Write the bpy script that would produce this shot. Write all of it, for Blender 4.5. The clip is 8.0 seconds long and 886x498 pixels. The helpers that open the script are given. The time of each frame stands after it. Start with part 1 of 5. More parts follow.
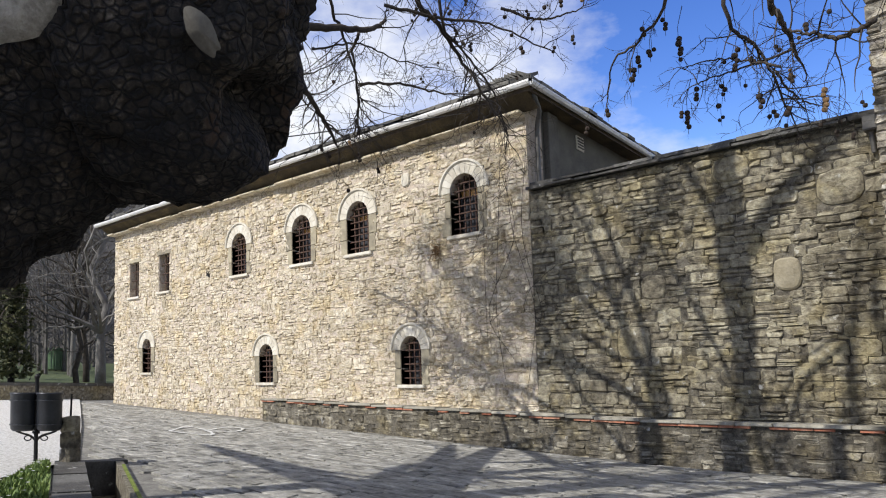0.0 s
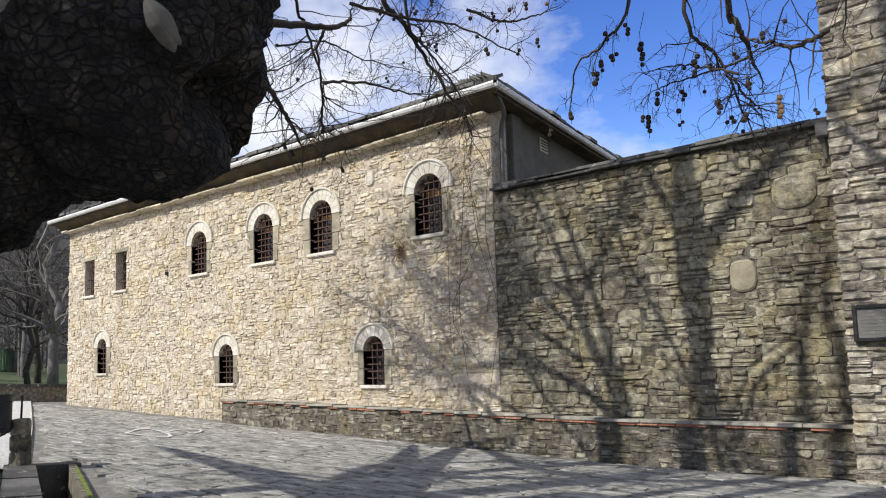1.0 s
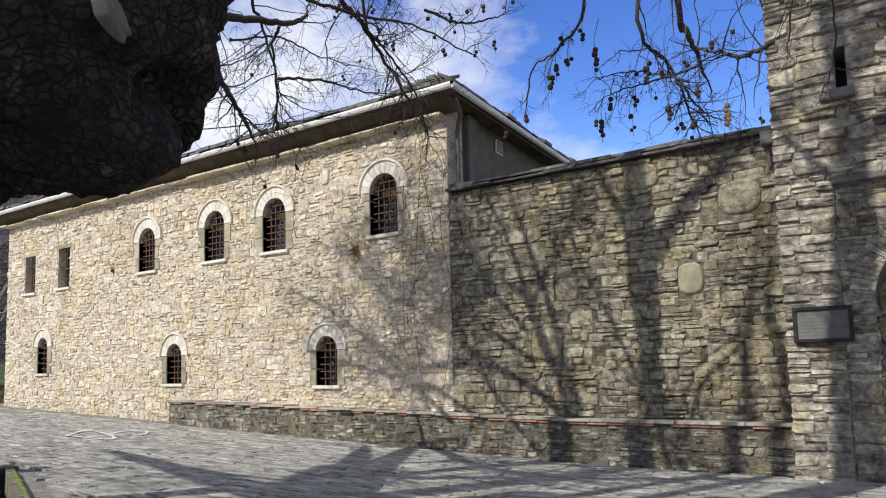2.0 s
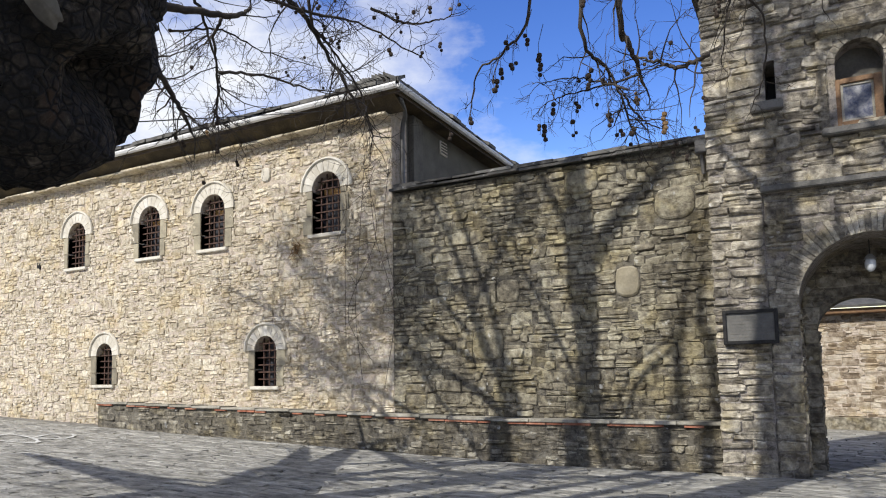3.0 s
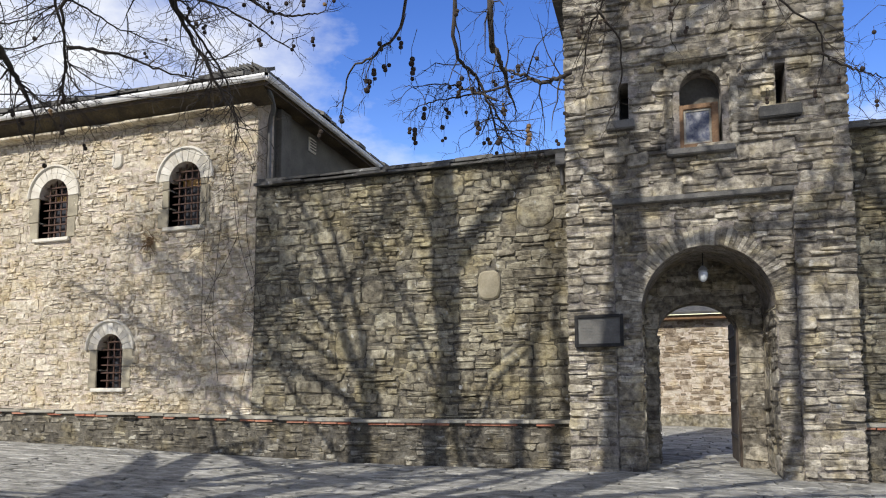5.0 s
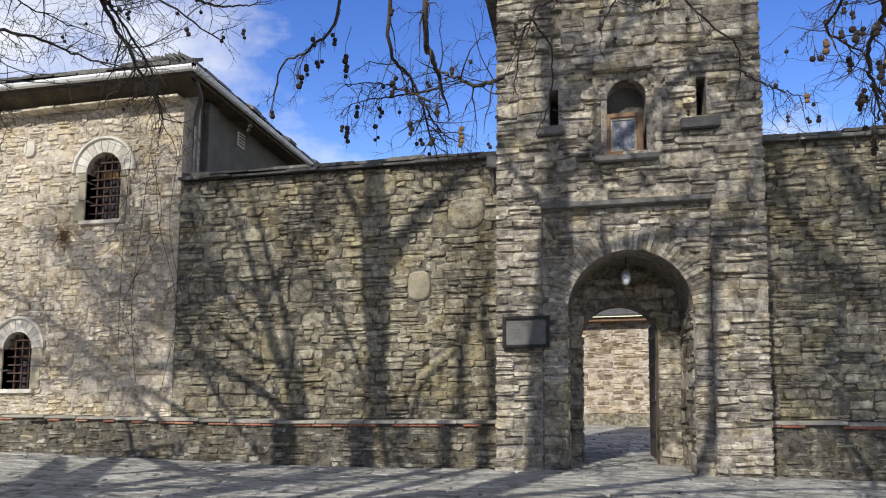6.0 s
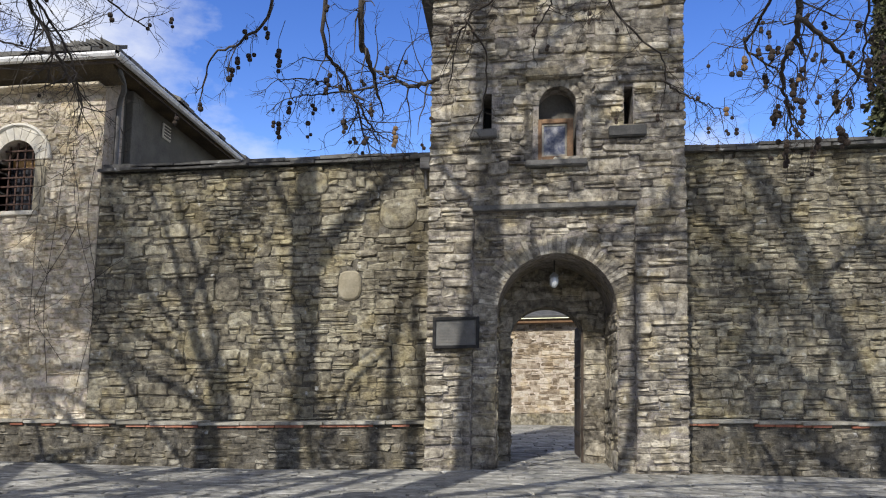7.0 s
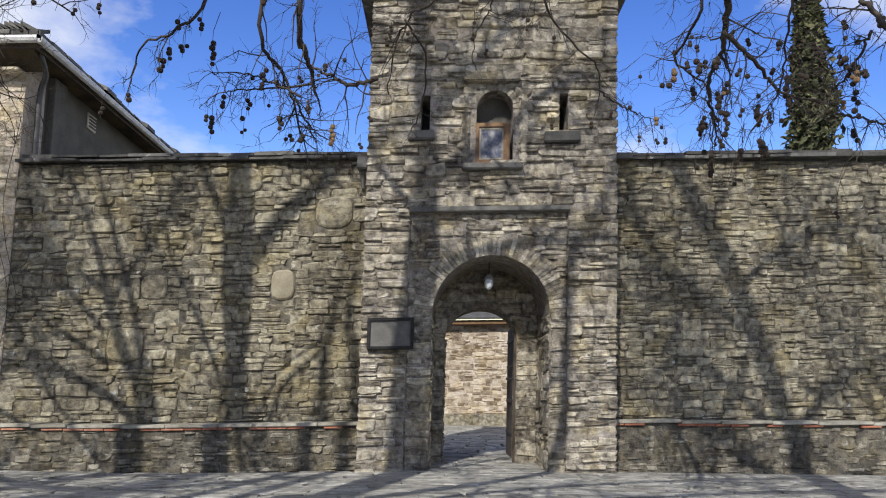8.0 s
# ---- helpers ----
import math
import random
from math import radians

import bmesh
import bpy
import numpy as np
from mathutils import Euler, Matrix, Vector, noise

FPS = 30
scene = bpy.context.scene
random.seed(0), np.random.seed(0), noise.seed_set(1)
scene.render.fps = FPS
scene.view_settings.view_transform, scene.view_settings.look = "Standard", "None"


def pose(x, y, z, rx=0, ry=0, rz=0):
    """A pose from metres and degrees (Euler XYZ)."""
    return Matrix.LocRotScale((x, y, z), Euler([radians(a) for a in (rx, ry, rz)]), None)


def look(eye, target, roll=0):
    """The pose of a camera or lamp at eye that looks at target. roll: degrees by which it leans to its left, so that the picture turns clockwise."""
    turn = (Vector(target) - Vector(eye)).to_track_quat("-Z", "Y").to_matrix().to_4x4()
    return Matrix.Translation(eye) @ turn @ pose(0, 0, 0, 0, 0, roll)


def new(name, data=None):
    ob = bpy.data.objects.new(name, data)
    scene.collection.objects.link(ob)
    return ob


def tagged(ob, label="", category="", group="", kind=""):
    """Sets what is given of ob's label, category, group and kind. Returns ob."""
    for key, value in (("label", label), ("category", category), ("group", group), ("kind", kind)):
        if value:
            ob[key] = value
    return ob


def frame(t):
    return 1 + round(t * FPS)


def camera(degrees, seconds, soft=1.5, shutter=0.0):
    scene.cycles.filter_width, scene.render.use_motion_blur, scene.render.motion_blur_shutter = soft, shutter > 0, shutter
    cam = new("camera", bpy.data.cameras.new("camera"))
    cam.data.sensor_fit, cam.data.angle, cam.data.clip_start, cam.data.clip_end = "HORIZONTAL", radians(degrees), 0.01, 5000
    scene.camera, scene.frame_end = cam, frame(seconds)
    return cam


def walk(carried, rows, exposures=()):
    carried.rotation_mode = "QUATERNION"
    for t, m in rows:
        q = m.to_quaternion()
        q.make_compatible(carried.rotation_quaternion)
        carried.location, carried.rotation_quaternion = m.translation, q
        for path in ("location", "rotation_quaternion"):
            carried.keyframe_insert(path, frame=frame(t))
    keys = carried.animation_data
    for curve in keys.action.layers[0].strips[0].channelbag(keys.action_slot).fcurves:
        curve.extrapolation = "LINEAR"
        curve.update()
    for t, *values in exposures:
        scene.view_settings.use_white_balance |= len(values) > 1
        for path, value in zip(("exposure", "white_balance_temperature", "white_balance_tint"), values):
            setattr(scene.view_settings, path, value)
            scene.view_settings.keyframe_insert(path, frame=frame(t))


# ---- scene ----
cam = camera(65.75, 8.0, soft=1.1)
EYE = 1.15
# seconds, turn to the right of the wall's normal, tilt up, lean to the right
ROWS = [
    (0.0, -39.84, 5.43, 1.96),
    (0.5, -38.72, 5.39, 1.89),
    (1.0, -36.81, 5.35, 1.79),
    (1.5, -35.01, 5.30, 1.65),
    (3.0, -28.25, 5.20, 1.06),
    (3.5, -25.53, 5.18, 0.82),
    (4.0, -22.65, 5.16, 0.57),
    (4.5, -19.92, 5.16, 0.30),
    (6.0, -11.27, 5.23, -0.52),
    (6.5, -8.46, 5.28, -0.79),
    (7.0, -5.55, 5.35, -1.06),
    (7.5, -3.00, 5.44, -1.31),
    (8.0, -0.19, 5.55, -1.54),
]
walk(cam, [(t, pose(0, 0, EYE, 90 + tilt, 0, -turn) @ pose(0, 0, 0, 0, 0, -lean)) for t, turn, tilt, lean in ROWS])

# ---- light ----
SUN = Vector((0.32, 1.0, -0.94)).normalized()      # the way the sunlight travels
world = bpy.data.worlds.new("sky")
scene.world = world
world.use_nodes = True
wn, wl = world.node_tree.nodes, world.node_tree.links
wn.clear()
w_out, w_bg = wn.new("ShaderNodeOutputWorld"), wn.new("ShaderNodeBackground")
w_sky = wn.new("ShaderNodeTexSky")
w_sky.sky_type, w_sky.sun_disc = "NISHITA", False
w_sky.sun_elevation = math.asin(-SUN.z)
w_sky.sun_rotation = math.atan2(-SUN.x, -SUN.y)
w_sky.altitude, w_sky.air_density, w_sky.dust_density, w_sky.ozone_density = 700, 1.0, 0.2, 2.5
w_map, w_geo = wn.new("ShaderNodeMapping"), wn.new("ShaderNodeTexCoord")
w_map.inputs["Scale"].default_value = (1.0, 1.0, 1.9)
w_map.inputs["Location"].default_value = (0.33, 0.1, 0.2)
w_noise, w_ramp, w_mix = wn.new("ShaderNodeTexNoise"), wn.new("ShaderNodeValToRGB"), wn.new("ShaderNodeMix")
w_noise.inputs["Scale"].default_value, w_noise.inputs["Detail"].default_value, w_noise.inputs["Roughness"].default_value = 3.0, 9, 0.58
w_ramp.color_ramp.elements[0].position, w_ramp.color_ramp.elements[1].position = 0.56, 0.80
w_mix.data_type = "RGBA"
w_mix.inputs[7].default_value = (5.9, 6.05, 6.4, 1)
wl.new(w_geo.outputs["Generated"], w_map.inputs[0])
wl.new(w_map.outputs[0], w_noise.inputs["Vector"])
# broken cloud all round but for a clear stretch over the gate
w_side = wn.new("ShaderNodeVectorMath")
w_side.operation = "DOT_PRODUCT"
w_side.inputs[1].default_value = (0.01, 0.93, 0.36)
w_range = wn.new("ShaderNodeMapRange")
w_range.inputs["From Min"].default_value, w_range.inputs["From Max"].default_value = 0.94, 0.84
w_sum = wn.new("ShaderNodeMath")
w_sum.operation, w_sum.inputs[1].default_value = "MULTIPLY_ADD", 0.18
wl.new(w_geo.outputs["Generated"], w_side.inputs[0])
wl.new(w_side.outputs["Value"], w_range.inputs["Value"])
wl.new(w_range.outputs[0], w_sum.inputs[0])
wl.new(w_noise.outputs["Fac"], w_sum.inputs[2])
wl.new(w_sum.outputs[0], w_ramp.inputs[0])
wl.new(w_ramp.outputs[0], w_mix.inputs[0])
w_hue = wn.new("ShaderNodeHueSaturation")
w_hue.inputs["Value"].default_value = 1.2
w_hue.inputs["Saturation"].default_value, w_hue.inputs["Hue"].default_value = 1.28, 0.52
wl.new(w_sky.outputs[0], w_hue.inputs["Color"])
wl.new(w_hue.outputs[0], w_mix.inputs[6])
wl.new(w_mix.outputs[2], w_bg.inputs["Color"])
w_bg.inputs["Strength"].default_value = 0.157
wl.new(w_bg.outputs[0], w_out.inputs[0])
sun = new("sun", bpy.data.lights.new("sun", "SUN"))
sun.data.energy, sun.data.angle, sun.data.color = 5.0, radians(0.4), (1.0, 0.97, 0.92)
sun.matrix_world = look((-6, -30, 30), Vector((-6, -30, 30)) + SUN)
scene.view_settings.exposure = 0.05

# ---- materials ----


def shade(name, colours, scale=6.0, rough=0.85, bump=0.3, fine=40.0, stretch=(1, 1, 1), piece=0.0, metal=0.0, spots=None, distance=0.01, cracks=0.0, stain=None):
    """A mottled material: colours run along a ramp by coarse and fine noise; piece: how far the pieces differ from one another."""
    m = bpy.data.materials.new(name)
    m.use_nodes = True
    n, l = m.node_tree.nodes, m.node_tree.links
    b = n["Principled BSDF"]
    co, mp = n.new("ShaderNodeTexCoord"), n.new("ShaderNodeMapping")
    mp.inputs["Scale"].default_value = stretch
    l.new(co.outputs["Object"], mp.inputs[0])
    a, c = n.new("ShaderNodeTexNoise"), n.new("ShaderNodeTexNoise")
    a.inputs["Scale"].default_value, a.inputs["Detail"].default_value = scale, 5
    c.inputs["Scale"].default_value, c.inputs["Detail"].default_value, c.inputs["Roughness"].default_value = fine, 6, 0.7
    l.new(mp.outputs[0], a.inputs["Vector"])
    l.new(mp.outputs[0], c.inputs["Vector"])
    mix = n.new("ShaderNodeMath")
    mix.operation, mix.inputs[1].default_value = "MULTIPLY_ADD", 0.8
    sub = n.new("ShaderNodeMath")
    sub.operation, sub.inputs[1].default_value = "SUBTRACT", 0.4
    l.new(a.outputs["Fac"], sub.inputs[0])
    l.new(c.outputs["Fac"], mix.inputs[0])
    l.new(sub.outputs[0], mix.inputs[2])
    fac = mix.outputs[0]
    if piece:
        info, geo = n.new("ShaderNodeObjectInfo"), n.new("ShaderNodeNewGeometry")
        s1, fr, s2 = n.new("ShaderNodeMath"), n.new("ShaderNodeMath"), n.new("ShaderNodeMath")
        s1.operation, fr.operation, s2.operation = "ADD", "FRACT", "MULTIPLY_ADD"
        l.new(info.outputs["Random"], s1.inputs[0])
        l.new(geo.outputs["Random Per Island"], s1.inputs[1])
        l.new(s1.outputs[0], fr.inputs[0])
        off = n.new("ShaderNodeMath")
        off.operation, off.inputs[1].default_value = "SUBTRACT", 0.5
        l.new(fr.outputs[0], off.inputs[0])
        l.new(off.outputs[0], s2.inputs[0])
        s2.inputs[1].default_value = piece
        l.new(fac, s2.inputs[2])
        fac = s2.outputs[0]
    ramp = n.new("ShaderNodeValToRGB")
    el = ramp.color_ramp.elements
    while len(el) < len(colours):
        el.new(0.5)
    for i, col in enumerate(colours):
        el[i].position = 0.2 + 0.6 * i / max(1, len(colours) - 1)
        el[i].color = (*col, 1)
    l.new(fac, ramp.inputs[0])
    out = ramp.outputs[0]
    if stain:
        for freq, lo, hi, tint in ((0.8, 0.42, 0.60, stain[0]), (2.1, 0.50, 0.62, stain[1]), (13.0, 0.53, 0.62, stain[2])):
            tn, tr, tm = n.new("ShaderNodeTexNoise"), n.new("ShaderNodeValToRGB"), n.new("ShaderNodeMix")
            tn.inputs["Scale"].default_value, tn.inputs["Detail"].default_value, tn.inputs["Roughness"].default_value = freq, 7, 0.62
            tr.color_ramp.elements[0].position, tr.color_ramp.elements[1].position = lo, hi
            l.new(co.outputs["Object"], tn.inputs["Vector"])
            l.new(tn.outputs["Fac"], tr.inputs[0])
            tm.data_type, tm.blend_type = "RGBA", "MULTIPLY"
            tm.inputs[7].default_value = (*tint, 1)
            l.new(tr.outputs[0], tm.inputs[0])
            l.new(out, tm.inputs[6])
            out = tm.outputs[2]
    if spots:
        sn, sr, sm = n.new("ShaderNodeTexNoise"), n.new("ShaderNodeValToRGB"), n.new("ShaderNodeMix")
        sn.inputs["Scale"].default_value, sn.inputs["Detail"].default_value = spots[1], 6
        sr.color_ramp.elements[0].position, sr.color_ramp.elements[1].position = spots[2], spots[2] + 0.08
        l.new(co.outputs["Object"], sn.inputs["Vector"])
        l.new(sn.outputs["Fac"], sr.inputs[0])
        sm.data_type = "RGBA"
        sm.inputs[7].default_value = (*spots[0], 1)
        l.new(sr.outputs[0], sm.inputs[0])
        l.new(out, sm.inputs[6])
        out = sm.outputs[2]
    l.new(out, b.inputs["Base Color"])
    b.inputs["Roughness"].default_value, b.inputs["Metallic"].default_value = rough, metal
    height = c.outputs["Fac"]
    if cracks:
        vo, vr, vm, dk = n.new("ShaderNodeTexVoronoi"), n.new("ShaderNodeMapRange"), n.new("ShaderNodeMath"), n.new("ShaderNodeMix")
        warp, ws = n.new("ShaderNodeTexNoise"), n.new("ShaderNodeMix")
        warp.inputs["Scale"].default_value = 4.0
        ws.data_type = "VECTOR"
        ws.inputs[0].default_value = 0.09
        l.new(mp.outputs[0], warp.inputs["Vector"])
        l.new(mp.outputs[0], ws.inputs[4])
        l.new(warp.outputs["Color"], ws.inputs[5])
        vo.feature = "DISTANCE_TO_EDGE"
        vo.inputs["Scale"].default_value = cracks
        l.new(ws.outputs[1], vo.inputs["Vector"])
        l.new(vo.outputs["Distance"], vr.inputs["Value"])
        vr.inputs["From Max"].default_value = 0.16
        vm.operation, vm.inputs[1].default_value = "MULTIPLY_ADD", 0.6
        l.new(c.outputs["Fac"], vm.inputs[0])
        l.new(vr.outputs[0], vm.inputs[2])
        height = vm.outputs[0]
        # the cracks are darkened in the colour too, for the shade in them
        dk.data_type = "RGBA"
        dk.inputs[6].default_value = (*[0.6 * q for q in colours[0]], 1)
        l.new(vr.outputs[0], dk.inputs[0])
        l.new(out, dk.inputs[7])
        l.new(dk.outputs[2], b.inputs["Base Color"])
    if bump:
        bp = n.new("ShaderNodeBump")
        bp.inputs["Strength"].default_value, bp.inputs["Distance"].default_value = bump, distance
        l.new(height, bp.inputs["Height"])
        l.new(bp.outputs[0], b.inputs["Normal"])
    return m


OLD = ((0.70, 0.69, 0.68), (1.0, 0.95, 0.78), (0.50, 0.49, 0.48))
SUNNY = ((0.92, 0.91, 0.88), (1.0, 0.95, 0.82), (0.74, 0.71, 0.66))
STONE_PALE = shade("pale_stone", [(0.281, 0.233, 0.159), (0.508, 0.439, 0.322), (0.659, 0.585, 0.450), (0.779, 0.709, 0.578)], 10, 0.9, 1.0, 30, piece=0.3, distance=0.03, stain=SUNNY)
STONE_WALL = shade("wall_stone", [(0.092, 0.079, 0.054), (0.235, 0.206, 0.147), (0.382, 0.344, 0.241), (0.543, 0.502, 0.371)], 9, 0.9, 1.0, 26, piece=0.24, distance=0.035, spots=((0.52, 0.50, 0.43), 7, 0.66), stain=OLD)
STONE_TOWER = shade("tower_stone", [(0.108, 0.094, 0.075), (0.273, 0.241, 0.186), (0.474, 0.425, 0.328), (0.716, 0.652, 0.522)], 9, 0.9, 1.0, 26, piece=0.34, distance=0.035, spots=((0.56, 0.53, 0.45), 7, 0.65), stain=OLD)
STONE_BENCH = shade("bench_stone", [(0.067, 0.059, 0.044), (0.168, 0.148, 0.108), (0.302, 0.270, 0.202), (0.480, 0.447, 0.352)], 9, 0.9, 1.0, 26, piece=0.34, distance=0.035, spots=((0.55, 0.54, 0.5), 6, 0.66), stain=OLD)
MORTAR_PALE = shade("pale_mortar", [(0.378, 0.315, 0.247), (0.568, 0.485, 0.397), (0.735, 0.645, 0.552)], 9, 0.95, 1.0, 40, distance=0.03, stain=SUNNY)
# mortar kept darker than its own tone, for the shade between stones
MORTAR_DARK = shade("old_mortar_shaded", [(0.067, 0.058, 0.046), (0.160, 0.143, 0.109), (0.268, 0.247, 0.198)], 9, 0.95, 1.0, 40, distance=0.03, stain=OLD)
MORTAR_TOWER = shade("lime_mortar", [(0.164, 0.143, 0.119), (0.339, 0.302, 0.261), (0.503, 0.458, 0.410)], 9, 0.95, 1.0, 40, distance=0.03, stain=OLD)
STONE_COURT = shade("court_stone", [(0.15, 0.112, 0.075), (0.31, 0.25, 0.18), (0.44, 0.375, 0.29), (0.56, 0.50, 0.41)], 6, 0.9, 0.8, 40, piece=0.55, stain=SUNNY)
OCHRE = shade("ochre_stone", [(0.184, 0.156, 0.101), (0.256, 0.222, 0.148), (0.336, 0.296, 0.211)], 4, 0.9, 0.6, 30, piece=0.4, distance=0.02)
DRESSED = shade("dressed_limestone", [(0.458, 0.414, 0.326), (0.581, 0.537, 0.440), (0.669, 0.634, 0.546)], 6, 0.85, 0.35, 50, piece=0.3)
JAMB = shade("jamb_stone", [(0.176, 0.153, 0.109), (0.284, 0.247, 0.172), (0.405, 0.358, 0.247)], 5, 0.85, 0.6, 45, piece=0.4)
SLATE = shade("roof_slate", [(0.05, 0.048, 0.043), (0.10, 0.095, 0.083), (0.17, 0.16, 0.14)], 5, 0.8, 0.6, 40, piece=0.5)
COPING = shade("coping_slate", [(0.043, 0.040, 0.035), (0.081, 0.076, 0.067), (0.133, 0.129, 0.116)], 5, 0.8, 0.6, 40, piece=0.5, spots=((0.4, 0.4, 0.37), 8, 0.64))
PAVING = shade("paving_slate", [(0.099, 0.093, 0.081), (0.233, 0.225, 0.194), (0.350, 0.335, 0.294), (0.549, 0.529, 0.472)], 7, 0.8, 1.0, 20, (0.5, 1, 1), piece=0.22, distance=0.04)
JOINT = shade("paving_joint", [(0.10, 0.094, 0.08), (0.20, 0.19, 0.165), (0.33, 0.31, 0.27)], 6, 0.95, 1.0, 30, distance=0.02)
GRAVEL = shade("pale_gravel", [(0.304, 0.289, 0.256), (0.662, 0.635, 0.580), (0.820, 0.820, 0.820)], 22, 0.95, 1.0, 60, distance=0.03)
EARTH = shade("meadow_earth", [(0.032, 0.042, 0.015), (0.059, 0.081, 0.026), (0.105, 0.119, 0.045)], 3, 0.95, 0.8, 50)
BRICK = shade("red_brick", [(0.22, 0.08, 0.045), (0.40, 0.15, 0.085), (0.48, 0.24, 0.15)], 8, 0.9, 0.7, 60, piece=0.5)
PIPE = shade("dull_pipe", [(0.065, 0.062, 0.058), (0.100, 0.095, 0.087), (0.130, 0.125, 0.115)], 5, 0.5, 0.1, 40, metal=0.2)
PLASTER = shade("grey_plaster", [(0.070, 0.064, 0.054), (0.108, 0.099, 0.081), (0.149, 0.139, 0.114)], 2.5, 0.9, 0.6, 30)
GUTTER = shade("grey_gutter", [(0.50, 0.49, 0.47), (0.66, 0.65, 0.62), (0.78, 0.77, 0.74)], 5, 0.5, 0.2, 40, metal=0.1)
SOFFIT = shade("soffit_wood", [(0.03, 0.021, 0.010), (0.075, 0.054, 0.025), (0.16, 0.118, 0.05)], 2.2, 0.85, 0.6, 30)
IRON = shade("dark_iron", [(0.012, 0.012, 0.013), (0.025, 0.024, 0.023), (0.05, 0.045, 0.04)], 10, 0.55, 0.2, 60, metal=0.6)
WOOD = shade("old_wood", [(0.03, 0.02, 0.013), (0.06, 0.042, 0.028), (0.10, 0.075, 0.05)], 6, 0.8, 0.5, 40, (1, 1, 0.15))
# bark colour; its strong dark contrast stands in for the relief's shade
BARK = shade("plane_bark_shaded", [(0.005, 0.004, 0.004), (0.020, 0.016, 0.012), (0.057, 0.045, 0.034), (0.188, 0.156, 0.120)], 6.0, 0.95, 1.0, 30, spots=((0.05, 0.028, 0.015), 2.2, 0.6), distance=0.05, cracks=19.0, stain=((0.55, 0.55, 0.55), (1.0, 0.88, 0.74), (0.45, 0.43, 0.42)))
SEAT = shade("bench_slab", [(0.20, 0.185, 0.145), (0.32, 0.295, 0.235), (0.44, 0.41, 0.335)], 5, 0.85, 0.8, 40, piece=0.4)
BARE = shade("bare_wood", [(0.079, 0.071, 0.058), (0.111, 0.101, 0.083), (0.143, 0.131, 0.111)], 5, 0.8, 0.6, 40)
# pale colour that stands for sunlight on a stretch of bark
SUNLIT_BARK = shade("sunlit_bark", [(0.10, 0.088, 0.07), (0.34, 0.31, 0.26), (0.58, 0.54, 0.47)], 6, 0.85, 1.0, 26, distance=0.04)
RUST = shade("rusty_iron", [(0.03, 0.017, 0.012), (0.075, 0.04, 0.027), (0.15, 0.09, 0.06)], 14, 0.8, 0.3, 60, metal=0.2)
TWIG = shade("twig_bark", [(0.021, 0.016, 0.012), (0.046, 0.036, 0.027), (0.088, 0.072, 0.055)], 5, 0.9, 0.5, 30)
SEED = shade("seed_ball", [(0.02, 0.013, 0.009), (0.045, 0.03, 0.02), (0.085, 0.058, 0.036)], 30, 0.95, 1.0, 160)
SEED_TAN = shade("tan_seed_ball", [(0.16, 0.09, 0.04), (0.26, 0.16, 0.075), (0.34, 0.22, 0.11)], 30, 0.95, 1.0, 160)
LEAF = shade("conifer_leaf", [(0.029, 0.034, 0.013), (0.065, 0.072, 0.026), (0.130, 0.124, 0.052)], 6, 0.8, 0, piece=0.6)
GRASS = shade("grass_blade", [(0.050, 0.090, 0.017), (0.112, 0.180, 0.033), (0.213, 0.276, 0.066)], 6, 0.7, 0, piece=0.6)
PETAL = shade("white_petal", [(0.7, 0.7, 0.66), (0.8, 0.8, 0.77)], 6, 0.7, 0)
PAINT = shade("white_road_paint", [(0.45, 0.44, 0.4), (0.62, 0.61, 0.57), (0.7, 0.69, 0.66)], 8, 0.8, 0.3, 40)
DARK_PLASTIC = shade("black_plastic", [(0.012, 0.013, 0.016), (0.02, 0.022, 0.026), (0.032, 0.034, 0.04)], 5, 0.4, 0.05, 30)
GREEN_METAL = shade("green_metal", [(0.035, 0.07, 0.035), (0.055, 0.10, 0.05), (0.08, 0.13, 0.07)], 4, 0.6, 0.1, 30)
MARBLE = shade("carved_marble", [(0.083, 0.080, 0.072), (0.121, 0.117, 0.105), (0.165, 0.160, 0.143)], 9, 0.7, 0.6, 40)
LETTER = shade("weathered_letter", [(0.10, 0.095, 0.085), (0.16, 0.15, 0.13)], 9, 0.8, 0, 40)
PICTURE = shade("faded_picture", [(0.021, 0.025, 0.046), (0.077, 0.084, 0.125), (0.210, 0.210, 0.218), (0.322, 0.315, 0.304)], 9, 0.5, 0.1, 26)
FRAMEWOOD = shade("frame_wood", [(0.084, 0.046, 0.022), (0.168, 0.091, 0.040), (0.266, 0.156, 0.072)], 7, 0.7, 0.5, 40)
MOSS = shade("moss", [(0.05, 0.08, 0.01), (0.13, 0.17, 0.02), (0.22, 0.25, 0.05)], 8, 0.95, 1.0, 60)
LAMP_METAL = shade("lamp_metal", [(0.3, 0.3, 0.29), (0.42, 0.42, 0.4)], 9, 0.4, 0, 40, metal=0.5)


def glassy(name, colour, rough=0.08):
    m = bpy.data.materials.new(name)
    m.use_nodes = True
    b = m.node_tree.nodes["Principled BSDF"]
    b.inputs["Base Color"].default_value, b.inputs["Roughness"].default_value = (*colour, 1), rough
    return m


PANE = glassy("dark_window_glass", (0.055, 0.056, 0.062))
LAMPGLASS = glassy("lamp_glass", (0.7, 0.72, 0.72), 0.15)

# ---- helpers of this place ----
# The whole place is sheared to fit the camera's view, down towards the wall and a little up along it; courses, benches
# and eaves follow.
SHEAR_X, SHEAR_Y = 0.04, -0.105


def lift(x, y, z=0.0):
    return Vector((x, y, z + SHEAR_X * x + SHEAR_Y * y))


def gz(x, y=0.0):
    """The yard's own swell, before the common shear."""
    return 0.033 * max(0.0, -x - 4.0) - 0.026 * max(0.0, x)


